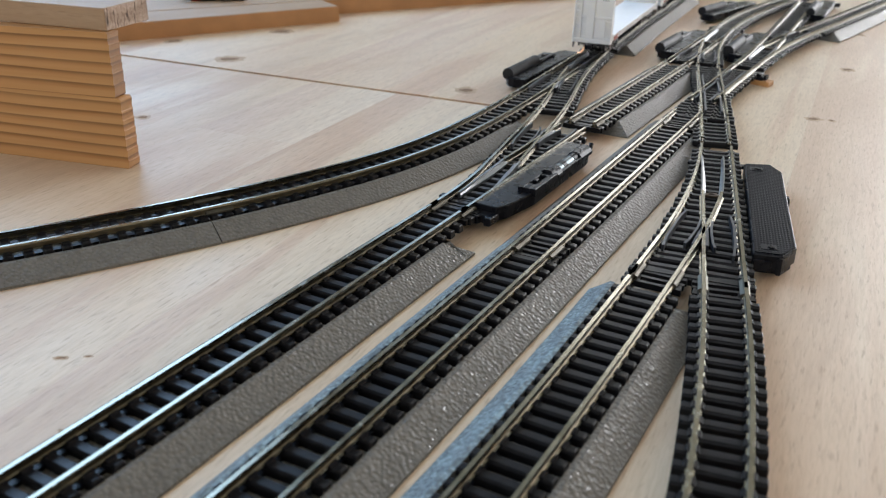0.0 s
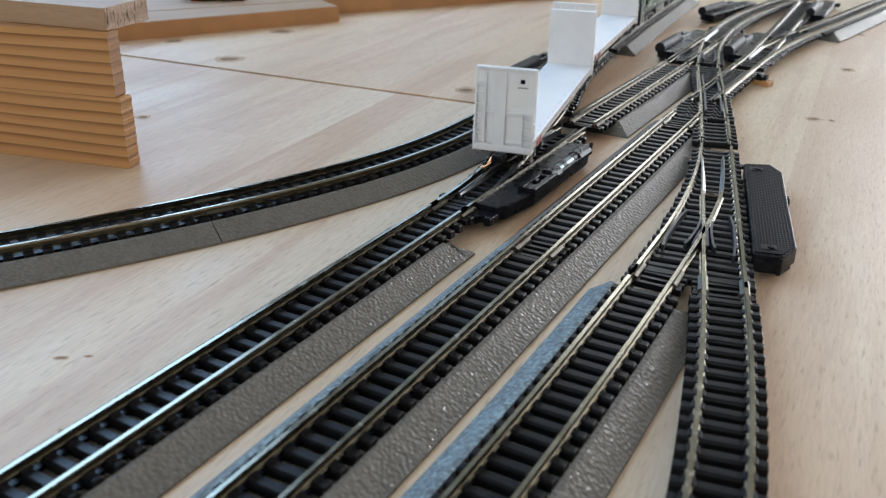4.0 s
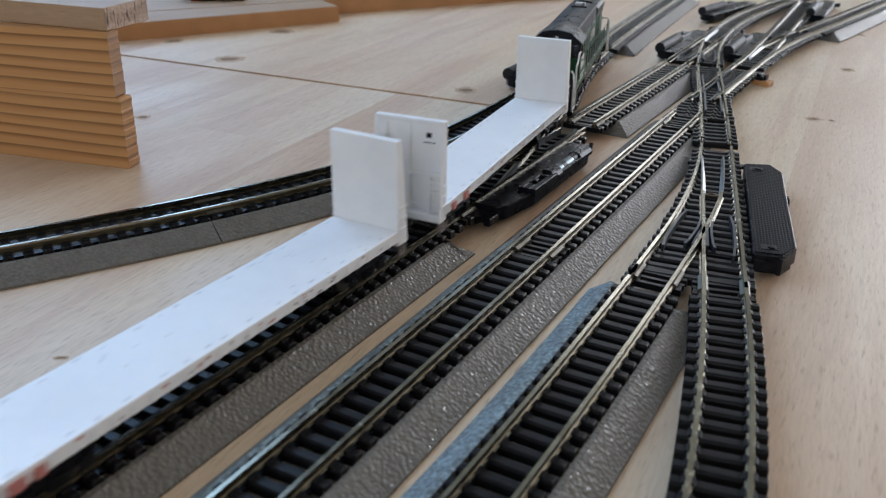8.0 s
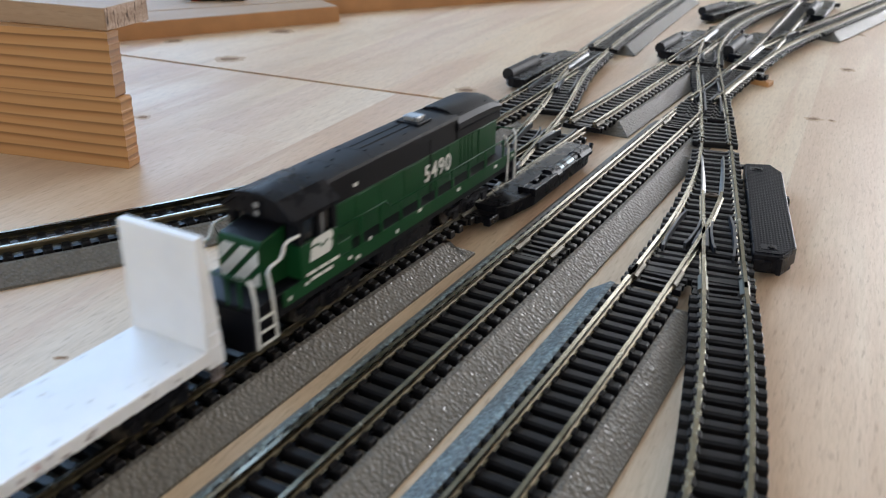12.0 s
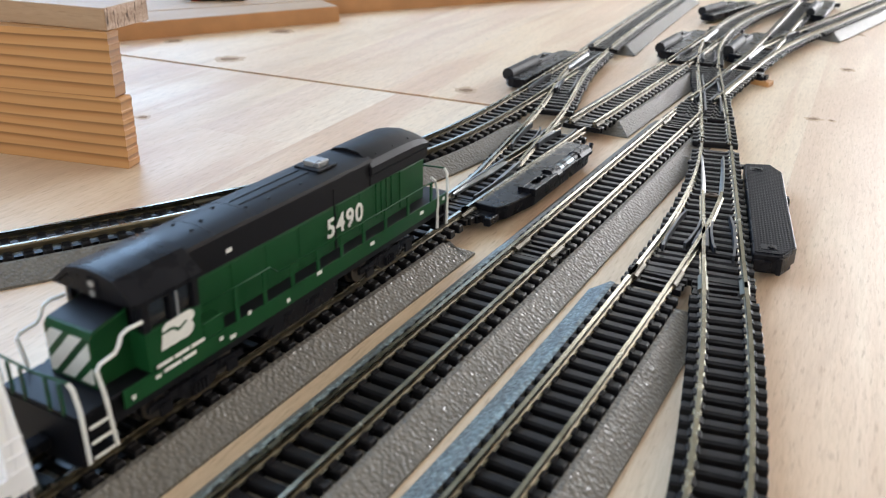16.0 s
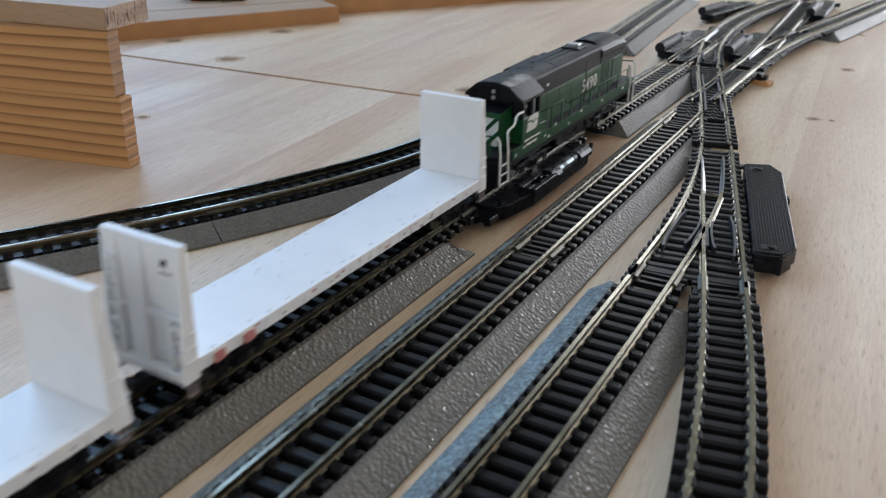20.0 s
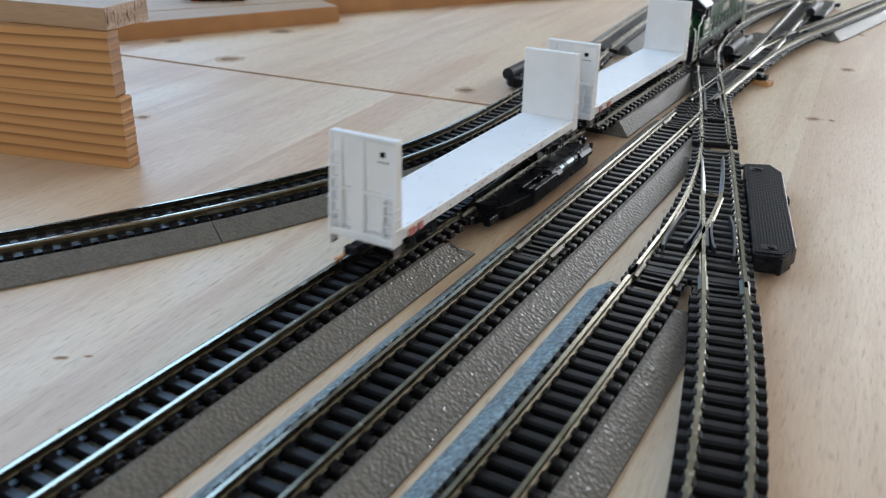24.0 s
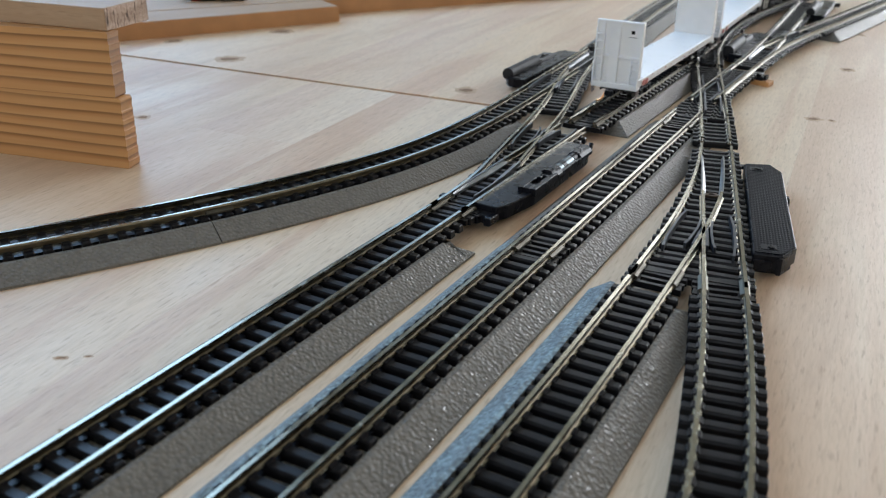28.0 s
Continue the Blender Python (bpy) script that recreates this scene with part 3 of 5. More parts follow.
    bm = bmesh.new()
    bm_box(bm, -9.5, 9.5, -1.3, 1.3, -3.0, -2.0)
    bevel(bm, 0.15)
    part("throw_bar", bm, BLACK, t, at=at_mm(p[0], p[1], ZR - 0.3, -math.degrees(p[2])))
    BLADES[label] = moving
    return t


def ia(path, y):
    return nearest(path, y)


MAIN_TURNOUT = "black-sleepered model turnout at the main track"
turnout(PA, ia(PA, 204), ia(PA, 309), PDIAG, ia(PDIAG, 204), ia(PDIAG, 317), -1, MAIN_TURNOUT, 1, 1.7)
turnout(PE, ia(PE, 438), ia(PE, 316), PDIAG, ia(PDIAG, 438), ia(PDIAG, 314), 1, "model turnout joining the curved track", 2)
turnout(PD, ia(PD, 306), ia(PD, 196), PC, ia(PC, 306), ia(PC, 190), -1, "model turnout with textured motor beside it", 3)
turnout(PA2, ia(PA2, 545), ia(PA2, 432), PD, len(PD) - 1, ia(PD, 432), 1, "far model turnout beyond the diamond crossing", 4)
turnout(PBS, 0, 112, PBF, 0, 115, 1, "far model turnout at the board's edge", 5)


# ---------------------------------------------------------------- details of the tracks
for t, path, i in ((t_main, PA, 268), (t_b, PB, 196), (t_c, PC, 157), (t_d, PD, 182), (t_a2, PA2, 13), (t_b, PB, 330)):
    joiners(t, path, i)
    # open tie plates either side of the joint
    p = path[i]
    bm = bmesh.new()
    for s in (-1, 1):
        for e in (-1, 1):
            bm_box(bm, -7.4, 7.4, s * 3.0 + e * 1.5 - 0.6, s * 3.0 + e * 1.5 + 0.6, -3.8, -2.25)
            bm_box(bm, e * 5.2 - 1.9, e * 5.2 + 1.9, s * 3.0 - 0.95, s * 3.0 + 0.95, -3.8, -2.35)
    part("joint_plate", bm, SLEEPER, t, at=at_mm(p[0], p[1], ZR, -math.degrees(p[2])))


def crossing():
    """Diamond crossing of the middle track and the curved one."""
    t = thing("diamond_crossing", "dark plastic diamond crossing where two model tracks cross", "crossing")
    for off in (-GH, GH):
        rail(t, PB2, 0, 78, off)
        rail(t, PD, ia(PD, 345), ia(PD, 424), off, z=ZR - 0.02)
    by = 375.0
    s = -30.0
    while s <= 62:
        yb = by + s
        xb = (PB if yb < 366 else PB2)[ia(PB if yb < 366 else PB2, yb)][0]
        xd = PD[ia(PD, yb)][0]
        gap = abs(xd - xb)
        if gap < 21:
            c = (xb + xd) / 2
            part("sleeper", sleeper_mesh(7.85 + gap / 2, (-GH, GH)), None, t, at=at_mm(c, yb, ZR, 7.5))
        else:
            part("sleeper", sleeper_mesh(7.85), None, t, at=at_mm(xb, yb, ZR, 0))
            part("sleeper", sleeper_mesh(7.85), None, t, at=at_mm(xd, yb, ZR, 15))
        s += PITCH
    # check rails in the middle of the diamond
    for path, a, b in ((PB2, 0, 60), (PD, ia(PD, 350), ia(PD, 410))):
        for off in (-GH + 1.7, GH - 1.7):
            bm = bmesh.new()
            sweep(bm, every(path, a, b, 6), [(-0.4, -2.1), (0.4, -2.1), (0.4, -0.35), (-0.4, -0.35)], off)
            part("check_rail", bm, FROG, t)


crossing()
t_bs = track("model track leading on from the far turnout", PBS, 112, 228, seed=12)
t_a3 = track("curved model track leading away behind the far motors", PA2, 240, 420, seed=13)


# ---------------------------------------------------------------- turnout motors
def motor_flat(m, mirror=1, bands=True, group="turnout motors"):
    """Flat black turnout motor: base plate, long body with a rounded end, steel plunger tube sunk in it, lever in a slot. Local y along the track."""
    t = thing("turnout_motor", "flat black plastic turnout motor with a steel plunger tube", "turnout motor", m, group)
    k = mirror

    def mp(pts):
        return [(k * x, y) for x, y in (pts if k > 0 else pts[::-1])]
    end = [(10.4, 64), (10.2, 68.5), (9.2, 72), (7.0, 74.6), (4.0, 75.8), (-1.4, 76)]
    bm = bmesh.new()
    bm_prism(bm, mp([(-1.4, 7.0), (6.2, 6.6), (8.0, 10.0), (10.4, 24.0)] + end), 0.2, 4.5)
    bevel(bm, 0.35, 2)
    part("motor_plate", bm, BLACK, t)
    # lower tongue at the front with a notch
    bm = bmesh.new()
    bm_prism(bm, mp([(-4.4, 2.2), (2.6, 1.8), (2.8, 3.4), (4.4, 3.3), (4.4, 1.7), (6.6, 1.6), (6.7, 7.6), (-1.6, 7.8)]), 0.2, 2.7)
    bevel(bm, 0.25)
    part("terminal_strip", bm, BLACK, t)
    # coil housing: a rounded block with a window over the steel tube
    ends = ((41.0, 45.5), (61.0, 71.0)) if bands else ((41.0, 44.0), (60.5, 71.0))
    housing = new("coil_housing")
    housing.parent = t
    for a, b in ends if bands else ends[:1]:
        bm = bmesh.new()
        bm_prism(bm, [(k * x, z) for x, z in ((5.2, 3.4), (10.8, 3.4), (10.8, 4.4), (9.9, 5.7), (8.8, 6.3), (7.2, 6.3), (6.1, 5.7), (5.2, 4.4))], a, b, "y")
        bevel(bm, 0.2)
        part("housing_block", bm, BLACK, housing)
    for x0, x1 in ((5.2, 6.2), (9.8, 10.8)) if bands else ():
        bm = bmesh.new()
        bm_box(bm, *sorted((k * x0, k * x1)), ends[0][1], ends[1][0], 3.4, 4.9)
        part("housing_side", bm, BLACK, housing)
    bm = bmesh.new()
    if bands:
        bm_cyl(bm, (k * 8.0, 43.0, 4.25), (k * 8.0, 66.0, 4.25), 1.75, 24)
    else:
        bm_cyl(bm, (k * 7.6, 42.0, 5.6), (k * 7.6, 74.0, 5.6), 2.7, 24)
    tube = part("plunger_tube", bm, STEEL if bands else MATT, t, "grey steel tube" if bands else "glossy black coil tube")
    for a, w in ((49.0, 2.6), (57.5, 3.5)) if bands else ():
        bm = bmesh.new()
        bm_cyl(bm, (k * 8.0, a, 4.25), (k * 8.0, a + w, 4.25), 1.85, 24)
        part("tube_band", bm, BLACK, tube)
    # lever housing: four walls round a slot, with a rounded cheek behind
    slot = new("lever_housing")
    slot.parent = t
    for x0, x1, y0, y1 in ((5.2, 7.0, 22.5, 40.0), (9.2, 11.1, 22.5, 40.0), (7.0, 9.2, 22.5, 27.0), (7.0, 9.2, 35.4, 40.0)):
        bm = bmesh.new()
        bm_box(bm, *sorted((k * x0, k * x1)), y0, y1, 3.4, 5.9)
        bevel(bm, 0.18)
        part("slot_wall", bm, BLACK, slot)
    bm = bmesh.new()
    bm_cyl(bm, (k * 8.0, 38.2, 4.1), (k * 8.0, 41.2, 4.1), 2.75, 20)
    part("end_cap", bm, BLACK, t)
    bm = bmesh.new()
    bm_box(bm, *sorted((-k * 0.7, k * 0.7)), -1.0, 1.0, 4.0, 6.6)
    bevel(bm, 0.2)
    lever = part("manual_lever", bm, BLACK, t, at=at_mm(k * 8.1, 30.0, 0))
    bm = bmesh.new()
    bm_cyl(bm, (k * 9.3, 71.5, 3.6), (k * 9.5, 73.0, 6.4), 0.8, 8)
    part("end_stud", bm, BLACK, t)
    return t, lever


def knurled():
    """Black plastic with a fine moulded grid of pips."""
    m = Mat("knurled_black_plastic", (0.004, 0.004, 0.0055), 0.5, 0.0, 0.035)
    co = m.coords((1, 1, 1))
    sep = m.n.new("ShaderNodeSeparateXYZ")
    m.l.new(co, sep.inputs[0])
    waves = []
    for i in range(2):
        mul = m.n.new("ShaderNodeMath")
        mul.operation, mul.inputs[1].default_value = "MULTIPLY", 2 * math.pi / (0.0008, 0.0014)[i]
        m.l.new(sep.outputs[i], mul.inputs[0])
        sn = m.n.new("ShaderNodeMath")
        sn.operation = "SINE"
        m.l.new(mul.outputs[0], sn.inputs[0])
        waves.append(sn.outputs[0])
    mx = m.n.new("ShaderNodeMath")
    mx.operation = "MINIMUM"
    m.l.new(waves[0], mx.inputs[0])
    m.l.new(waves[1], mx.inputs[1])
    m.bump(mx.outputs[0], 0.4, 0.00012)
    return m.m


KNURL = knurled()


def motor_box(m):
    t = thing("turnout_motor", "boxy black plastic turnout motor with a knurled top", "turnout motor", m, "turnout motors")
    bm = bmesh.new()
    bm_prism(bm, [(-4.6, 0), (2.8, 0), (6.6, 7.0), (6.9, 67.5), (3.5, 74.6), (-4.7, 73.2)], 2.2, 7.0)
    bevel(bm, 0.45, 2)
    part("motor_case", bm, BLACK, t)
    bm = bmesh.new()
    bm_prism(bm, [(-4.0, 4), (2.4, 4), (5.4, 9), (5.6, 66), (2.6, 72), (-4.0, 71)], 0.0, 2.2)
    part("motor_base", bm, BLACK, t)
    bm = bmesh.new()
    bm_prism(bm, [(-4.3, 0.6), (2.6, 0.6), (6.2, 7.2), (6.5, 67.2), (3.3, 74.0), (-4.4, 72.6)], 7.0, 7.25)
    part("knurled_lid", bm, KNURL, t, "knurled black lid")
    for x, y in ((-0.6, 4.2), (-1.2, 68.0)):
        bm = bmesh.new()
        bm_box(bm, x - 2.0, x + 2.0, y - 1.6, y + 1.6, 7.25, 7.36)
        bm_cyl(bm, (x + 0.6, y, 7.2), (x + 0.6, y, 7.6), 1.0, 14)
        part("screw_pad", bm, BLACK, t)
    bm = bmesh.new()
    bm_box(bm, 6.4, 8.0, 46, 50, 1.5, 5.6)
    bevel(bm, 0.2)
    part("manual_lever", bm, BLACK, t)
    bm = bmesh.new()
    bm_box(bm, -4.4, 0.3, -0.7, 0.1, 2.3, 5.4)
    bevel(bm, 0.25)
    part("terminal_strip", bm, BLACK, t)
    bm = bmesh.new()
    bm_prism(bm, [(1.4, -0.8), (2.6, -0.8), (5.6, 4.6), (4.6, 5.2)], 1.6, 6.4)
    bevel(bm, 0.2)
    part("slot_cheek", bm, BLACK, t)
    for x, y in ((0.0, 4.2), (-0.6, 68.0)):
        bm = bmesh.new()
        bm_cyl(bm, (x, y, 7.3), (x, y, 7.68), 0.85, 14)
        part("screw", bm, BLACK, t, "small dark screw head")
    return t


MAIN_MOTOR, MAIN_LEVER = motor_flat(at_mm(6.0, 206, 2.3, 0), 1)
motor_flat(at_mm(-50.3, 434, 1.5, 181.5), 1, False)
motor_flat(at_mm(-7.0, 529, 1.5, 180.0), 1, False)
motor_flat(at_mm(24.0, 541, 1.5, 181.0), 1, False)
motor_flat(at_mm(-5.6, 652, 1.5, 170.0), 1, False)
motor_flat(at_mm(39.0, 690, 1.5, 182.0), 1, False)
motor_box(at_mm(87.4, 220.5, 0.0, 14.2))


def shim():
    t = thing("wooden_shim", "small pale wooden shim under the far turnout", "shim", at_mm(42, 434, 0, -10))
    bm = bmesh.new()
    bm_box(bm, -13, 4.6, -3.0, 3.0, 0, 2.2)
    bevel(bm, 0.25)
    part("shim_wood", bm, PINE, t)
    b = thing("plug_connector", "small black plug connector on a wooden shim", "connector", at_mm(42, 434.6, 2.2, -10))
    bm = bmesh.new()
    bm_box(bm, -11, 1.0, -2.6, 2.6, 0, 1.8)
    bm_box(bm, -6, 0.0, -2.4, 2.4, 1.8, 3.0)
    bevel(bm, 0.3)
    part("plug_body", bm, BLACK, b)
    bm = bmesh.new()
    bm_box(bm, 1.0, 2.2, -1.6, 1.6, 0.2, 2.4)
    part("plug_pin", bm, BLACK, b)


shim()


# ---------------------------------------------------------------- timber at the far left
def timber(name, label, m, lx, ly, z0, z1, mat, end_mat, wob=0.35):
    """A planed board with softened edges; its right end shows the end grain."""
    t = thing(name, label, "timber", m)
    bm = bmesh.new()
    bm_box(bm, -lx, -0.3, 0, ly, z0, z1)
    bevel(bm, wob, 2)
    part("plank_body", bm, mat, t)
    bm = bmesh.new()
    bm_box(bm, -0.3, 0.0, 0.25, ly - 0.25, z0 + 0.25, z1 - 0.25)
    part("end_face", bm, end_mat, t, "sawn end grain")
    return t


def strip(label, m, lx, ly, h, end_mat, seed):
    """A pine strip on edge; at its sawn end the hard year rings stand out from the soft wood."""
    t = thing("wooden_strip", label, "timber", m)
    rng = random.Random(seed)
    rings = [0.0]
    while rings[-1] < h:
        rings.append(rings[-1] + rng.uniform(2.5, 4.2))
    right = []
    n = 64
    for i in range(n + 1):
        z = h * i / n
        k = max(j for j, r in enumerate(rings) if r <= z)
        f = (z - rings[k]) / (rings[k + 1] - rings[k]) if k + 1 < len(rings) else 0
        right.append((-0.5 + 0.32 * f ** 2 + rng.uniform(-0.05, 0.05) - (0.4 if i in (0, n) else 0), z))
    bm = bmesh.new()
    bm_prism(bm, [(-lx, 0), (-lx, h), (-1.6, h), (-1.6, 0)], 0, ly, "y")
    part("strip_body", bm, PINE, t)
    bm = bmesh.new()
    bm_prism(bm, [(-1.6, 0), (-1.6, h)] + right[::-1], 0, ly, "y")
    for f in bm.faces:
        f.material_index = 1 if len(f.verts) == 4 and f.calc_center_median().x > -1.2 else 0
    end = part("sawn_end", bm, PINE, t, "rough sawn end with standing year rings")
    end.data.materials.append(end_mat)
    return t


strip("orange pine strip standing on edge on the board", at_mm(-116.8, 193.4, 0, 13.6), 190, 6.2, 24.3, PINE_END, 1)
strip("orange pine strip stacked on another pine strip", at_mm(-118.6, 193.4, 24.35, 15.0), 190, 6.0, 21.2, PINE_END_GREY, 2)
timber("wooden_plank", "pale spruce plank lying on stacked pine strips", at_mm(-120.6, 195.0, 45.6, 10.0), 190, 21.6, 0.0, 7.3, WOOD_AGED, ENDGRAIN)
timber("wooden_plank", "long pine plank with orange edge on the board", at_mm(-219, 454, 0, 61.0), 260, 120, 0.0, 9.5, WOOD_AGED, ENDGRAIN)
timber("wooden_plank", "long pine plank with orange edge lying behind another", at_mm(-97.7, 690, 0, 57.5), 420, 140, 0.0, 9.8, WOOD_AGED, ENDGRAIN)
def tool():
    """A dark round handle with a red collar."""
    t = thing("tool_handle", "dark tool handle with a red collar lying on a plank", "tool", at_mm(-307.5, 413.5, 9.5, 38.8))
    bm = bmesh.new()
    bm_cyl(bm, (9.5, 0, 3.6), (36, 0, 4.2), 3.6, 16, 4.2)
    part("handle", bm, MATT, t, "matt black handle")
    bm = bmesh.new()
    bm_cyl(bm, (4, 0, 3.6), (9.5, 0, 3.6), 3.6, 16)
    part("collar", bm, DARKRED, t, "dark red collar")
    bm = bmesh.new()
    bm_cyl(bm, (-4, 0, 3.0), (4, 0, 3.3), 1.4, 12, 2.6)
    part("shank", bm, MATT, t)


tool()
for x, y, ln, rz in ((-219, 454, 260, 61.0), (-97.7, 690, 420, 57.5)):
    e = thing("edge_strip", "orange planed pine edging along a plank", "edging", at_mm(x, y, 0, rz))
    bm = bmesh.new()
    bm_box(bm, -ln, 0, -0.8, -0.05, 0.0, 9.3)
    part("strip_body", bm, EDGE, e)


# ---------------------------------------------------------------- knots in the board
KNOT = plain("knot_wood", (0.25, 0.155, 0.095), 0.7, 0, 0.3, 500, 0.0, 0.05)
HALO = plain("knot_halo", (0.48, 0.335, 0.225), 0.7, 0, 0.2, 300, 0.0, 0.08)


def knot(x, y, a, b, rot, mat=KNOT, z=0.03):
    rng = random.Random(int(x * 7 + y))
    bm = bmesh.new()
    vs = []
    for i in range(20):
        w = 2 * math.pi * i / 20
        r = 1 + rng.uniform(-0.2, 0.2)
        vs.append(bm.verts.new((a * r * math.cos(w), b * r * math.sin(w), 0)))
    bm.faces.new(vs)
    k = new("knot", mesh_of("knot", bm, mat))
    k.parent = bpy.data.objects["tabletop"]
    k.matrix_basis = at_mm(x, y, z, rot)


KNOTS = [(-203.5, 337.2, 5.4, 5.9, 33), (-160.4, 239.5, 2.2, 2.5, 33), (-36.5, 100.8, 1.2, 0.7, 31), (-32.0, 104.3, 0.7, 0.5, 31), (-227.3, 409.2, 4.9, 6.0, 34), (-259.4, 354.4, 3.7, 4.7, 34), (73.1, 385.5, 2.6, 2.7, 33), (73.3, 490.0, 2.7, 3.4, 33), (-71.1, 348.3, 3.9, 4.6, 33), (67.3, 594.7, 1.8, 3.9, 34), (80.0, 387.0, 1.0, 1.8, 32), (-15.3, 83.5, 0.3, 0.3, 31)]
for x, y, a, b, rot in KNOTS:
    knot(x, y, a * 1.5, b * 1.3, rot, HALO, 0.02)
    knot(x, y, a * 0.9, b * 0.6, rot)


# ---------------------------------------------------------------- the train
def truck(parent, y, wheelbase, length, z_top, width=8.3, group=""):
    """Bogie: two side frames with springs and axle boxes, bolster, wheels on axles."""
    t = new("truck")
    t.parent = parent
    t.matrix_basis = at_mm(0, y, 0)
    for s in (-1, 1):
        bm = bmesh.new()
        h = length / 2
        bm_prism(bm, [(-h, 3.6), (-h, 4.9), (-h * 0.4, 5.4), (h * 0.4, 5.4), (h, 4.9), (h, 3.6), (h * 0.45, 3.4), (h * 0.25, 1.7), (-h * 0.25, 1.7), (-h * 0.45, 3.4)], s * width - 0.7 * s, s * width, "x")
        for a in (-wheelbase / 2, wheelbase / 2):
            bm_box(bm, min(s * width, s * (width + 0.5)), max(s * width, s * (width + 0.5)), a - 1.4, a + 1.4, 2.1, 4.4)
        for k in range(4):
            yy = -1.5 + k
            bm_cyl(bm, (s * (width + 0.25), yy, 2.0), (s * (width + 0.25), yy, 4.2), 0.42, 8)
        bmesh.ops.recalc_face_normals(bm, faces=bm.faces)
        part("side_frame", bm, BLACK, t)
    bm = bmesh.new()
    bm_box(bm, -width + 0.7, width - 0.7, -2, 2, 3.2, z_top)
    part("bolster", bm, BLACK, t)
    for a in (-wheelbase / 2, wheelbase / 2):
        bm = bmesh.new()
        for s in (-1, 1):
            bm_cyl(bm, (s * 4.1, a, 3.0), (s * 5.6, a, 3.0), 3.0, 20)
            bm_cyl(bm, (s * 3.7, a, 3.0), (s * 4.1, a, 3.0), 3.5, 20)
        bm_cyl(bm, (-width + 0.8, a, 3.0), (width - 0.8, a, 3.0), 0.7, 8)
        part("wheelset", bm, WHEEL, t)
    return t


def clip_poly(poly, box):
    """Clip a polygon to an upright rectangle."""
    x0, x1, z0, z1 = box
    for axis, lim, keep in ((0, x0, 1), (0, x1, -1), (1, z0, 1), (1, z1, -1)):
        out = []
        for a, b in zip(poly, poly[1:] + poly[:1]):
            ia_, ib_ = keep * (a[axis] - lim) >= 0, keep * (b[axis] - lim) >= 0
            if ia_:
                out.append(a)
            if ia_ != ib_:
                f = (lim - a[axis]) / (b[axis] - a[axis])
                out.append((a[0] + f * (b[0] - a[0]), a[1] + f * (b[1] - a[1])))
        poly = out
        if not poly:
            break
    return poly


def coupler(parent, y, d, copper=True):
    """Hook coupler with its bent wire."""
    bm = bmesh.new()
    bm_box(bm, -1.6, 1.6, min(y, y + d * 3.2), max(y, y + d * 3.2), 3.6, 5.6)
    bm_box(bm, -2.2, 1.2, min(y + d * 3.2, y + d * 5.4), max(y + d * 3.2, y + d * 5.4), 3.2, 5.4)
    bevel(bm, 0.25)
    c = part("coupler", bm, BLACK, parent)
    bm = bmesh.new()
    k = -d * 1.0
    pts = [(-2.0 * k, y + d * 2.0, 4.6), (-2.6 * k, y + d * 3.2, 3.8), (-3.0 * k, y + d * 4.0, 2.6), (-3.6 * k, y + d * 4.3, 1.5), (-4.6 * k, y + d * 4.2, 0.9), (-5.6 * k, y + d * 3.8, 0.6)]
    bm_tube(bm, pts, 0.55, 8)
    part("coupler_wire", bm, COPPER if copper else JOINER, c, "bent copper coupler wire" if copper else "")


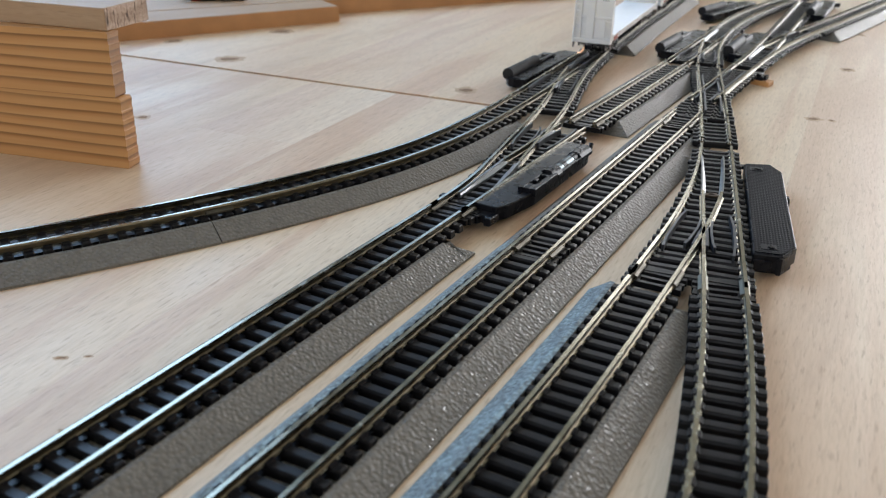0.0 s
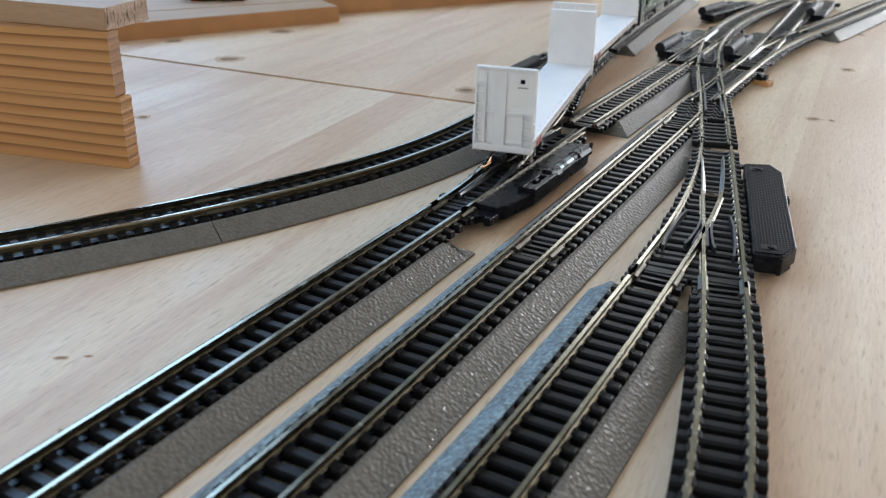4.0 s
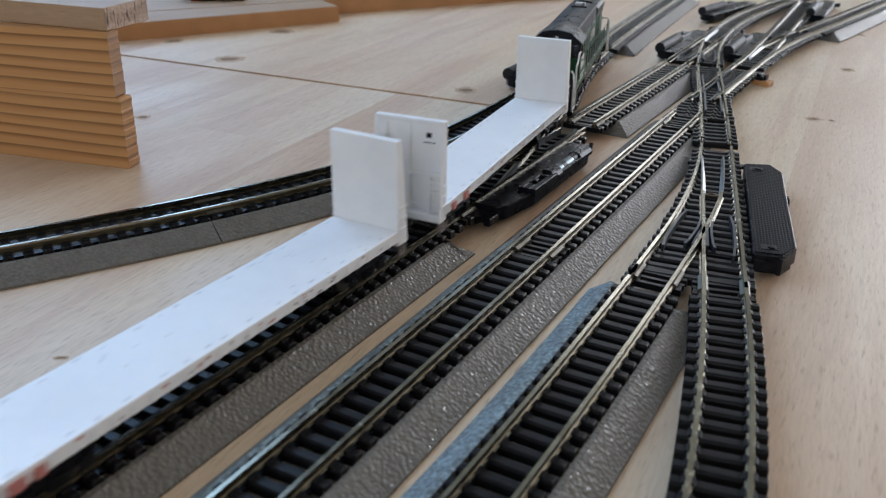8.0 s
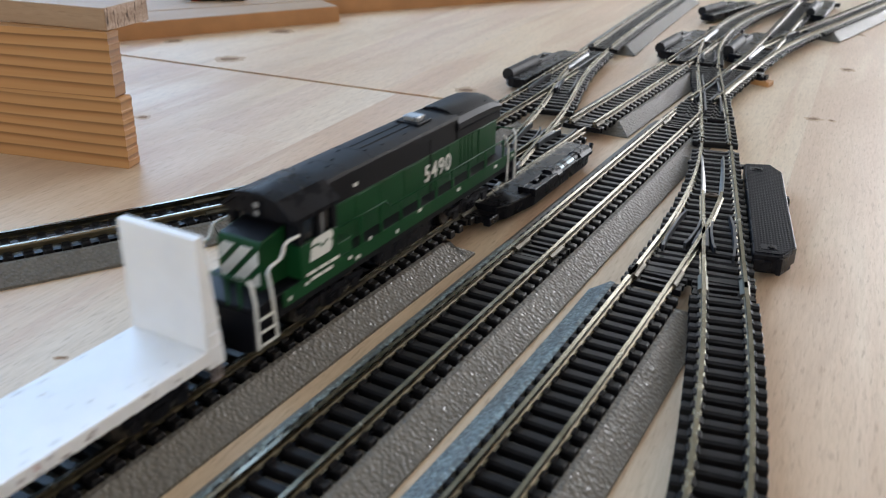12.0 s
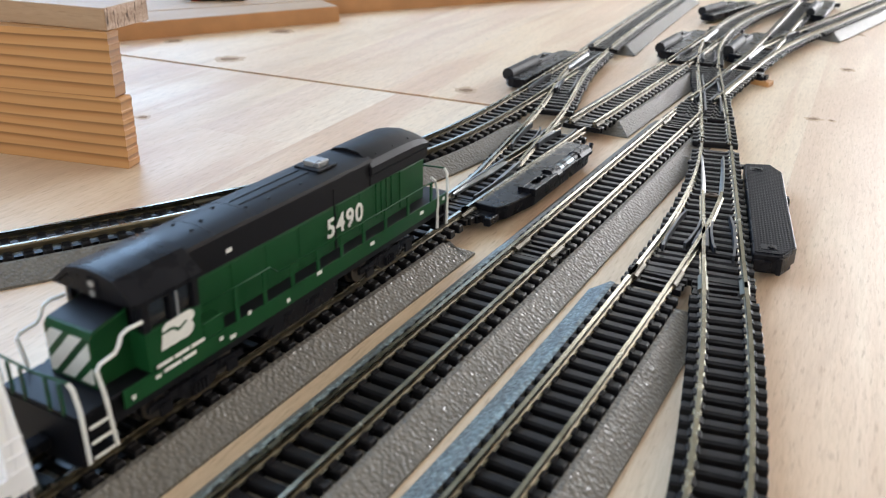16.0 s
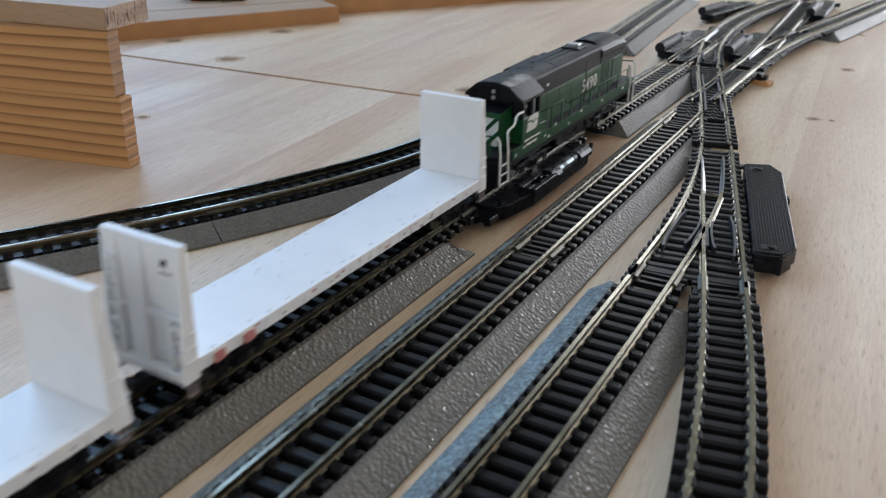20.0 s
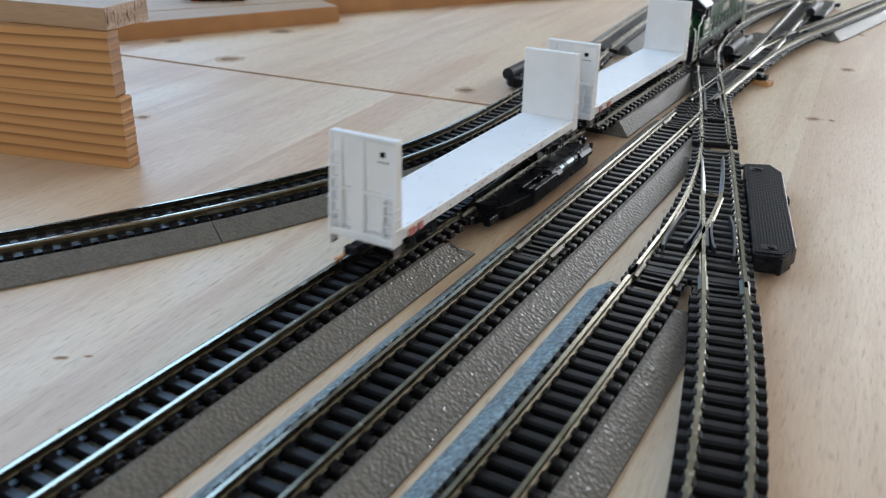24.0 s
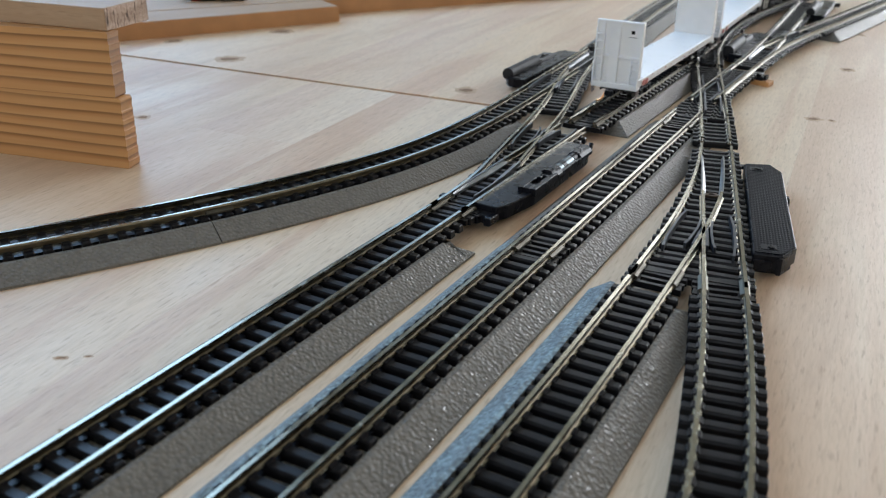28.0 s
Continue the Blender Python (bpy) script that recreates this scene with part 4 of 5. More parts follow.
def flat_car(label, marking):
    """Bulkhead flat car, printed in white. Local y runs from the end away from the engine (0) to the other end."""
    t = thing("bulkhead_flat_car", label, "model wagon", group="bulkhead flat cars")
    LEN, HW, HT, DK = 114.9, 9.66, 32.06, 9.45
    bm = bmesh.new()
    bm_box(bm, -HW, HW, 1.0, LEN - 1.0, 8.0, DK)
    bevel(bm, 0.12)
    deck = part("deck", bm, WHITE, t)
    bm = bmesh.new()
    rng = random.Random(3)
    for s in (-1, 1):
        yy = 7.0
        while yy < LEN - 7:
            x = s * (HW - 1.3)
            w = rng.uniform(0.12, 0.35)
            x += rng.uniform(-0.4, 0.4)
            bm_box(bm, x - w, x + w, yy - rng.uniform(0.3, 1.1), yy + rng.uniform(0.3, 1.1), DK - 0.02, DK + 0.05)
            yy += rng.uniform(3.5, 9.0)
    for k in range(16):
        x, yy = rng.uniform(-7.5, 7.5), rng.uniform(8, LEN - 8)
        bm_box(bm, x - 0.12, x + 0.12, yy - rng.uniform(0.3, 0.9), yy + 0.5, DK - 0.02, DK + 0.06)
    part("deck_pip", bm, PRINT_GREY, deck)["kind"] = "stuff"
    for s in (-1, 1):
        bm = bmesh.new()
        bm_box(bm, min(s * (HW - 1.0), s * HW), max(s * (HW - 1.0), s * HW), 0.4, LEN - 0.4, 6.7, 9.3)
        bevel(bm, 0.1)
        sill = part("side_sill", bm, WHITE, t)
        bm = bmesh.new()
        bm_box(bm, -0.2, 0.1, -0.55, 0.55, 6.75, 8.9)
        pocket = mesh_of("stake_pocket", bm, WHITE)
        for k in range(26):
            part("stake_pocket", pocket, None, sill, at=at_mm(s * HW, 5.0 + 4.1 * k, 0))
        for k in range(22):
            bm = bmesh.new()
            bm_box(bm, -0.2, 0.06, -rng.uniform(0.3, 1.2), rng.uniform(0.2, 0.9), -rng.uniform(0.1, 0.35), rng.uniform(0.1, 0.3))
            part("sill_fleck", bm, SHADE if rng.random() < 0.6 else REDWHITE, sill, "dark print fault", at=at_mm(s * HW, rng.uniform(6, LEN - 6), rng.uniform(7.2, 8.9)))
    for y0, y1, z in marking:
        bm = bmesh.new()
        bm_box(bm, HW, HW + 0.5, y0, y1, 6.7, 8.6)
        part("sill_marking", bm, REDWHITE, t, "worn red marking")
    for end in (0, 1):
        y_in, y_out, d = (2.9, 0.0, -1) if end == 0 else (LEN - 2.9, LEN, 1)

        def bx(bm, x0, x1, depth0, depth1, z0, z1):
            a, b = y_out - d * depth0, y_out - d * depth1
            bm_box(bm, x0, x1, min(a, b), max(a, b), z0, z1)
        bm = bmesh.new()
        bx(bm, -HW, HW, 1.3, 2.9, 5.5, HT)
        bevel(bm, 0.15)
        head = part("bulkhead", bm, WHITE, t)
        k = 1 if end == 0 else -1
        ribs = [(-9.66, -9.1, 5.5, HT), (-6.9, -6.1, 7.0, HT), (-3.4, 0.4, 7.4, HT - 0.2), (9.0, 9.66, 5.5, HT), (5.6, 6.2, 7.4, 18.0)]
        for x0, x1, z0, z1 in ribs:
            # a post is thin at the top and reaches out towards its foot
            bm = bmesh.new()
            foot = -1.3 if abs(x0) > 8.5 or abs(x1) > 8.5 else -0.5
            lean = [(y_out - d * a, z) for a, z in ((1.34, z0), (foot, z0), (foot, z0 + 1.5), (1.0 if z1 > 20 else 0.3, z1), (1.34, z1))]
            bm_prism(bm, lean if d < 0 else lean[::-1], *sorted((k * x0, k * x1)), "x")
            bevel(bm, 0.1)
            part("post", bm, WHITE, head)
        for x0, x1, z0, z1 in ((-9.2, 9.2, HT - 1.0, HT), (-9.2, 9.2, 5.5, 7.6), (-6.2, 9.2, 17.4, 18.4)):
            bm = bmesh.new()
            bx(bm, *sorted((k * x0, k * x1)), 0.9 if z0 > 25 else 0.3 if z0 > 10 else -1.0, 1.36, z0, z1)
            bevel(bm, 0.12)
            part("cross_rail", bm, WHITE, head)
        for i in range(6):
            z = 10.6 + 3.1 * i
            bm = bmesh.new()
            bx(bm, *sorted((k * -9.2, k * -6.8)), 0.15, 1.36, z, z + 0.75)
            part("rung", bm, WHITE, head)
        for i in range(3):
            z = 10.0 + 2.8 * i
            bm = bmesh.new()
            bx(bm, *sorted((k * 6.1, k * 9.1)), 0.15, 1.36, z, z + 0.7)
            part("rung", bm, WHITE, head)
        for s in (-1, 1):
            for i in range(3):
                z = 9.6 + 2.7 * i
                bm = bmesh.new()
                bx(bm, *sorted((s * HW, s * (HW + 0.35))), -0.6, 2.7, z, z + 0.5)
                bevel(bm, 0.1)
                part("grab_iron", bm, WHITE, head)
            # stirrup step hanging at the corner
            step = new("stirrup_step")
            step.parent = head
            for a, b, za, zb in ((-0.4, -0.1, 3.0, 5.6), (0.7, 1.0, 3.0, 5.6), (1.8, 2.1, 3.0, 5.6), (-0.4, 2.1, 2.7, 3.05)):
                bm = bmesh.new()
                bx(bm, *sorted((s * (HW - 0.4), s * HW)), a, b, za, zb)
                part("step_bar", bm, SHADE, step, "grey wire step")
        bm = bmesh.new()
        bx(bm, *sorted((k * 4.6, k * 6.0)), 1.2, 1.34, 27.4, 28.7)
        part("reporting_plate", bm, BLACK, head, "small black printed plate")
        bm = bmesh.new()
        for j in range(3):
            bx(bm, *sorted((k * (3.9 + 1.1 * j), k * (4.8 + 1.1 * j))), 1.2, 1.34, 26.0, 26.25)
        part("lettering", bm, BLACK, head, "tiny unreadable black lettering")
        coupler(t, y_out, d, end == 0)
    bm = bmesh.new()
    bm_box(bm, -3.2, 3.2, 2.5, LEN - 2.5, 4.8, 8.0)
    for yy in range(14, 104, 9):
        bm_box(bm, -8.4, 8.4, yy - 0.4, yy + 0.4, 6.4, 8.0)
    part("underframe", bm, BLACK, t)
    for y in (14.5, 100.4):
        truck(t, y, 11.0, 15.5, 6.2)
    return t


def engine():
    """Hood diesel in green and black. Local y: 0 under the side emblem, nose towards -y, long hood towards +y."""
    t = thing("diesel_locomotive", "green and black model hood diesel locomotive with white stripes", "model locomotive")
    # frame
    for s in (-1, 1):
        bm = bmesh.new()
        bm_prism(bm, [(-15.5, 8.6), (84.5, 8.6), (87.5, 9.4), (92.5, 9.4), (92.5, 12.0), (-15.5, 12.0)], min(s * 9.2, s * 9.62), max(s * 9.2, s * 9.62), "x")
        part("side_sill", bm, GREEN, t)
    bm = bmesh.new()
    bm_box(bm, -9.3, 9.3, -24.5, 93.0, 11.3, 12.05)
    bevel(bm, 0.12)
    part("walkway", bm, LBLACK, t)
    bm = bmesh.new()
    bm_box(bm, -8.6, 8.6, -24.0, 92.5, 6.4, 11.3)
    part("frame", bm, LBLACK, t)
    bm = bmesh.new()
    bm_prism(bm, [(22, 2.2), (44, 2.2), (46, 4.0), (46, 7.5), (20, 7.5), (20, 4.0)], -8.2, 8.2, "x")
    bevel(bm, 0.4)
    part("fuel_tank", bm, BLACK, t)
    for y in (2.0, 66.0):
        truck(t, y, 17.0, 24.0, 7.0, 8.4)
    # pilots and steps at both ends
    for y, d in ((-24.5, -1), (93.0, 1)):
        bm = bmesh.new()
        bm_prism(bm, [(-9.0, 2.6), (-6.0, 1.6), (6.0, 1.6), (9.0, 2.6), (9.0, 11.0), (-9.0, 11.0)], min(y, y - d * 1.2), max(y, y - d * 1.2), "y")
        part("pilot", bm, LBLACK, t)
        coupler(t, y, d, False)
        for s in (-1, 1):
            for i in range(3):
                z = 3.2 + 2.9 * i
                bm = bmesh.new()
                ya, yb = sorted((y - d * 1.3, y - d * 6.2))
                bm_box(bm, min(s * 7.0, s * 9.5), max(s * 7.0, s * 9.5), ya, yb, z, z + 0.35)
                st = part("step", bm, LBLACK, t)
                bm = bmesh.new()
                bm_box(bm, min(s * 9.5, s * 9.72), max(s * 9.5, s * 9.72), ya + 0.4, yb - 0.4, z - 0.05, z + 0.5)
                part("step_edge", bm, PALE if d < 0 else LBLACK, st, "white step edge" if d < 0 else "")
    # long hood
    bm = bmesh.new()
    bm_box(bm, -6.2, 6.2, 3.2, 86.0, 12.0, 22.6)
    bevel(bm, 0.2)
    hood = part("long_hood", bm, GREEN, t)
    bm = bmesh.new()
    top = [(-6.25, 22.6), (-6.25, 28.3), (-6.0, 29.0), (-4.2, 29.62), (-2.2, 29.9), (0, 30.0), (2.2, 29.9), (4.2, 29.62), (6.0, 29.0), (6.25, 28.3), (6.25, 22.6)]
    fs = bm_prism(bm, top[::-1], 2.0, 63.0, "y")
    for f in fs[2:8]:
        f.smooth = True
    roof = part("hood_roof", bm, LBLACK, t, "matt black rounded roof")
    # radiator section: wider, rounded down to the rear
    bm = bmesh.new()
    rings = []
    for y, ww, drop in ((61.5, 0.96, 0.0), (62.0, 1.0, 0.0), (75.0, 1.0, 0.0), (80.0, 1.0, 0.2), (84.5, 1.0, 1.0), (87.4, 1.0, 2.4)):
        sec = [(-6.4, 22.7), (-6.5, 24.9), (-6.9, 25.6), (-6.9, 27.2), (-6.0, 28.6), (-3.6, 30.4), (0, 30.9), (3.6, 30.4), (6.0, 28.6), (6.9, 27.2), (6.9, 25.6), (6.5, 24.9), (6.4, 22.7)]
        rings.append([bm.verts.new((x * ww, y, z - (drop * max(0, (z - 25.6)) / 5.5 * 1.2))) for x, z in sec])
    for u, w in zip(rings, rings[1:]):
        for i in range(12):
            f = bm.faces.new((u[i], u[i + 1], w[i + 1], w[i]))
            f.smooth = 4 <= i <= 7
        bm.faces.new((u[12], u[0], w[0], w[12]))
    bm.faces.new(rings[0])
    bm.faces.new(rings[-1][::-1])
    part("radiator_roof", bm, LBLACK, t)
    bm = bmesh.new()
    for y in (66, 73, 80):
        bm_box(bm, -5.4, 5.4, y, y + 0.2, 29.0, 29.3)
    part("roof_seam", bm, LBLACK, roof)
    # hood doors, panel lines and grilles
    for s in (-1, 1):
        for y0, y1, z0, z1 in ((6, 14.5, 13.0, 22.0), (15, 24.5, 13.0, 22.0), (25, 35, 13.0, 22.0), (35.5, 47.6, 13.0, 22.0), (49, 57, 13.0, 22.2), (57.5, 63, 13.0, 22.2)):
            bm = bmesh.new()
            bm_box(bm, min(s * 6.2, s * 6.26), max(s * 6.2, s * 6.26), y0, y1, z0, z1)
            bevel(bm, 0.05)
            part("hood_door", bm, GREEN, hood)
        for k in range(4):
            bm = bmesh.new()
            bm_box(bm, min(s * 6.2, s * 6.38), max(s * 6.2, s * 6.38), 64.2 + 2.2 * k, 65.4 + 2.2 * k, 14.0, 22.5)
            part("radiator_rib", bm, GREEN, hood)
        bm = bmesh.new()
        bm_box(bm, min(s * 6.2, s * 6.45), max(s * 6.2, s * 6.45), 74.5, 85.5, 13.0, 22.4)
        bevel(bm, 0.1)
        part("radiator_door", bm, GREEN, hood)
        bm = bmesh.new()
        bm_box(bm, min(s * 6.2, s * 6.36), max(s * 6.2, s * 6.36), 47.9, 48.4, 12.2, 26.4)
        part("hood_joint", bm, LBLACK, hood)
    # silver exhaust box, roof seams and lifting eyes
    bm = bmesh.new()
    bm_box(bm, -2.2, 2.2, 48.4, 52.2, 29.9, 31.5)
    bevel(bm, 0.3, 2)
    part("exhaust_box", bm, SILVER, t, "silver-painted exhaust box")
    bm = bmesh.new()
    bm_box(bm, -3.4, 3.4, 46.8, 53.6, 29.8, 30.35)
    bevel(bm, 0.15)
    part("exhaust_base", bm, LBLACK, t)
    for x in (-1.3, 1.3):
        bm = bmesh.new()
        bm_box(bm, x - 0.1, x + 0.1, 24, 46, 29.7, 30.13)
        part("roof_rib", bm, MATT, roof)
    for y, x in ((10, -2.2), (10, 2.4), (14, 0.8), (20, -1.8), (24, 3.0), (30, 3.6), (40, 3.8)):
        bm = bmesh.new()
        zz = 30.15 - 0.032 * x * x
        bm_box(bm, x - 0.2, x + 0.2, y - 0.3, y + 0.3, zz - 0.2, zz + 0.2)
        part("lifting_eye", bm, MATT, roof)
    for y in (3.5, 12.0, 22.8):
        bm = bmesh.new()
        ring = [(x * 1.004, z + 0.05) for x, z in top[2:9]]
        bm_prism(bm, (ring + [(x * 0.97, z - 0.3) for x, z in ring[::-1]])[::-1], y, y + 0.22, "y")
        part("roof_band", bm, MATT, roof)
    # cab
    bm = bmesh.new()
    bm_box(bm, -9.4, 9.4, -9.3, 3.6, 12.0, 19.6)
    bevel(bm, 0.15)
    cab = part("cab", bm, GREEN, t)
    posts = [(min(x, x * 0.93), max(x, x * 0.93), y0, y1, 19.6, 25.4) for x in (-9.3, 9.3) for y0, y1 in ((-9.3, -7.9), (-3.3, -2.5), (2.2, 3.6))]
    posts += [(x0, x1, -9.32, -8.5, 19.6, 26.5) for x0, x1 in ((-9.2, -8.0), (-4.8, -3.6), (3.6, 4.8), (8.0, 9.2))]
    posts += [(-9.2, 9.2, 2.8, 3.58, 19.6, 25.2), (-3.6, 3.6, -9.34, -8.0, 12.2, 28.5)]
    for q in posts:
        bm = bmesh.new()
        bm_box(bm, *q)
        part("window_post", bm, LBLACK, cab)
    bm = bmesh.new()
    bm_box(bm, -8.6, 8.6, -8.4, 2.8, 19.5, 25.0)
    bm_prism(bm, [(-8.4, 24.9), (-5.0, 27.6), (0, 28.6), (5.0, 27.6), (8.4, 24.9)][::-1], -8.7, 2.6, "y")
    part("cab_interior", bm, GLASSDARK, cab, "dark window glass")
    for s in (-1, 1):
        bm = bmesh.new()
        bm_box(bm, min(s * 9.3, s * 9.5), max(s * 9.3, s * 9.5), -2.0, -1.5, 19.8, 24.6)
        part("window_bar", bm, SILVER, cab, "grey window divider")
    ctop = [(-9.85, 25.0), (-9.85, 25.9), (-5.6, 29.5), (-2.6, 30.2), (0, 30.4), (2.6, 30.2), (5.6, 29.5), (9.85, 25.9), (9.85, 25.0)]
    bm = bmesh.new()
    fs = bm_prism(bm, ctop[::-1], -10.6, 4.4, "y")
    for f in fs[2:6]:
        f.smooth = True
    part("cab_roof", bm, BLACK, t, "black cab roof with sloping sides")
    # brow over the two front windows, with number boards and the twin headlight between them
    bm = bmesh.new()
    brow = [(-9.6, 25.3), (-9.6, 25.95), (-5.6, 29.45), (-2.6, 30.1), (0, 30.3), (2.6, 30.1), (5.6, 29.45), (9.6, 25.95), (9.6, 25.3), (5.3, 28.4), (2.4, 29.0), (0, 29.2), (-2.4, 29.0), (-5.3, 28.4)]
    bm_prism(bm, brow[::-1], -11.3, -10.55, "y")
    part("roof_brow", bm, LBLACK, t)
    bm = bmesh.new()
    bm_prism(bm, [(-9.2, 25.2), (-9.2, 25.6), (-5.5, 28.8), (0, 29.9), (5.5, 28.8), (9.2, 25.6), (8.6, 25.0), (5.0, 27.4), (0, 28.4), (-5.0, 27.4), (-8.6, 25.0)][::-1], -9.4, -8.6, "y")
    part("front_header", bm, LBLACK, cab)
    for s in (-1, 1):
        bm = bmesh.new()
        bm_prism(bm, [(s * 1.7, 27.2), (s * 4.6, 26.6), (s * 4.6, 27.7), (s * 1.7, 28.5)][::s], -10.1, -9.4, "y")
        nb = part("number_board", bm, LBLACK, t)
        bm = bmesh.new()
        bm_prism(bm, [(s * 2.0, 27.4), (s * 4.3, 26.9), (s * 4.3, 27.5), (s * 2.0, 28.1)][::s], -10.18, -10.1, "y")
        part("number_panel", bm, SILVER, nb, "pale number panel")
    bm = bmesh.new()
    bm_box(bm, -1.5, 1.5, -11.0, -9.3, 24.6, 28.6)
    bevel(bm, 0.5, 2)
    hl = part("headlight_housing", bm, LBLACK, t)
    for z in (25.7, 27.5):
        bm = bmesh.new()
        bm_cyl(bm, (0, -11.12, z), (0, -10.9, z), 0.65, 12)
        part("headlight_lens", bm, SILVER, hl)
    # short nose
    bm = bmesh.new()
    bm_prism(bm, [(-17.3, 12.0), (-17.3, 21.3), (-16.5, 22.4), (-9.2, 23.6), (-9.2, 12.0)], -5.6, 5.6, "x")
    bevel(bm, 0.25, 2)
    nose = part("short_nose", bm, GREEN, t)
    bm = bmesh.new()
    bm_prism(bm, [(-16.2, 22.46), (-9.3, 23.6), (-9.3, 23.68), (-16.2, 22.54)], -5.2, 5.2, "x")
    part("nose_top", bm, LBLACK, nose)
    for i, off in enumerate((-7.2, -2.6, 2.0, 6.6)):
        poly = clip_poly([(off - 7.3, 10.0), (off - 4.4, 10.0), (off + 9.1, 24.0), (off + 6.2, 24.0)], (-5.2, 5.2, 12.8, 21.2))
        if len(poly) > 2:
            bm = bmesh.new()
            bm_prism(bm, poly, -17.37, -17.28, "y")
            part("nose_stripe", bm, PALE, nose, "white diagonal stripe")
    # front platform rail and stanchions
    for s in (-1, 1):
        for x, z1 in ((s * 3.0, 17.6), (s * 6.2, 17.6)):
            bm = bmesh.new()
            bm_box(bm, x - 0.3, x + 0.3, -24.6, -24.2, 11.4, z1)
            part("stanchion", bm, GREEN, t)
        for yend, d in ((-24.4, -1), (93.0, 1)):
            # white hand rail that bends round the step well
            bm = bmesh.new()
            yy = yend
            if d < 0:
                pts = [(s * 9.6, yy + 6.2, 3.2), (s * 9.6, yy + 5.4, 13.5), (s * 9.6, yy + 4.6, 18.4), (s * 9.6, yy + 5.4, 19.2), (s * 9.5, yy + 8.6, 19.6), (s * 9.5, yy + 9.6, 20.6), (s * 9.5, yy + 10.2, 22.0), (s * 9.5, yy + 11.6, 22.5), (s * 9.45, yy + 14.8, 22.3)]
            else:
                pts = [(s * 9.6, yy - 5.6, 3.6), (s * 9.6, yy - 5.4, 13.5), (s * 9.5, yy - 6.8, 17.0), (s * 9.5, yy - 8.6, 18.4)]
            bm_tube(bm, pts, 0.36, 8)
            part("grab_rail", bm, PALE, t, "white hand rail")
            bm = bmesh.new()
            pts = [(s * 9.6, yend - d * 0.6, 3.0), (s * 9.6, yend - d * 0.5, 13.0), (s * 9.3, yend - d * 0.2, 17.0), (s * 8.4, yend - d * 0.1, 18.2)]
            bm_tube(bm, pts, 0.36, 8)
            part("grab_rail", bm, PALE, t, "white hand rail")
            bm = bmesh.new()
            bm_tube(bm, [(s * 8.4, yend - d * 0.1, 18.2), (s * 5, yend - d * 0.1, 18.0), (s * 0.2, yend - d * 0.1, 17.6)], 0.25, 6)
            part("end_rail", bm, GREEN, t)
        # long walkway rails
        bm = bmesh.new()
        bm_tube(bm, [(s * 9.35, 4.2, 19.0), (s * 9.35, 22.5, 19.0)], 0.17, 6)
        bm_tube(bm, [(s * 9.35, 22.5, 19.0), (s * 9.35, 24.8, 17.0)], 0.17, 6)
        bm_tube(bm, [(s * 9.35, 24.8, 17.0), (s * 9.35, 85.0, 17.0)], 0.17, 6)
        part("walkway_rail", bm, RAILGREEN, t)
        for y in (12.5, 20.5, 29, 37.5, 46, 54.5, 63.5, 73.5, 84.5):
            bm = bmesh.new()
            bm_box(bm, min(s * 9.2, s * 9.55), max(s * 9.2, s * 9.55), y - 0.55, y + 0.55, 11.5, 19.0 if y < 23 else 17.0)
            bevel(bm, 0.08)
            part("stanchion", bm, GREEN, t)
        bm = bmesh.new()
        bm_box(bm, min(s * 6.2, s * 9.3), max(s * 6.2, s * 9.3), 3.6, 9.0, 12.0, 15.4)
        bevel(bm, 0.15)
        part("battery_box", bm, GREEN, t)
        # small white and red notices along the sill
        for y, z, w in ((-13.6, 9.9, 0.8), (7.5, 10.6, 1.0), (10.5, 9.6, 1.6), (15.5, 12.3, 1.0), (27.0, 9.8, 1.0), (37.5, 11.6, 1.8), (57.5, 10.7, 1.6), (79.5, 10.6, 1.7), (90.5, 10.8, 1.1)):
            bm = bmesh.new()
            bm_box(bm, min(s * 9.62, s * 9.68), max(s * 9.62, s * 9.68), y - w / 2, y + w / 2, z - 0.42, z + 0.42)
            part("sill_notice", bm, PALE, t, "tiny white notice")
        bm = bmesh.new()
        bm_box(bm, min(s * 6.25, s * 6.33), max(s * 6.25, s * 6.33), 14.2, 15.8, 24.5, 25.3)
        part("roof_notice", bm, PALE, t, "tiny white notice")
        # emblem on the cab side, as plain white shapes
        X = (s * 9.4, s * 9.5)
        bm = bmesh.new()
        bm_prism(bm, [(-6.4, 15.05), (0.0, 15.0), (0.9, 15.5), (1.4, 16.3), (1.4, 17.0), (0.9, 17.6), (1.6, 18.1), (1.8, 18.8), (1.5, 19.5), (0.8, 19.9), (-4.6, 19.75), (-5.6, 19.1), (-5.9, 17.4)], min(X), max(X), "x")
        emblem = part("emblem", bm, PALE, cab, "plain white emblem")
        bm = bmesh.new()
        bm_prism(bm, [(-5.95, 17.9), (-4.2, 18.0), (-3.4, 17.9), (-2.4, 17.1), (-1.7, 17.2), (-0.1, 18.0), (-0.1, 18.35), (-0.5, 18.3), (-2.0, 17.6), (-3.2, 18.4), (-4.2, 18.5), (-5.8, 18.3)], min(s * 9.46, s * 9.54), max(s * 9.46, s * 9.54), "x")
        part("emblem_slit", bm, GREEN, emblem)
        bm = bmesh.new()
        for y0, y1, z in ((-8.0, -4.4, 12.7), (-3.9, -0.4, 12.7), (0.1, 3.4, 12.7), (-6.6, -2.6, 11.2), (-2.2, 1.0, 11.2), (-8.6, -7.4, 10.9)):
            bm_box(bm, *sorted((s * 9.63, s * 9.69)), y0, y1, z - 0.36, z + 0.36)
        part("lettering", bm, PALE, t, "white lettering, unreadable")
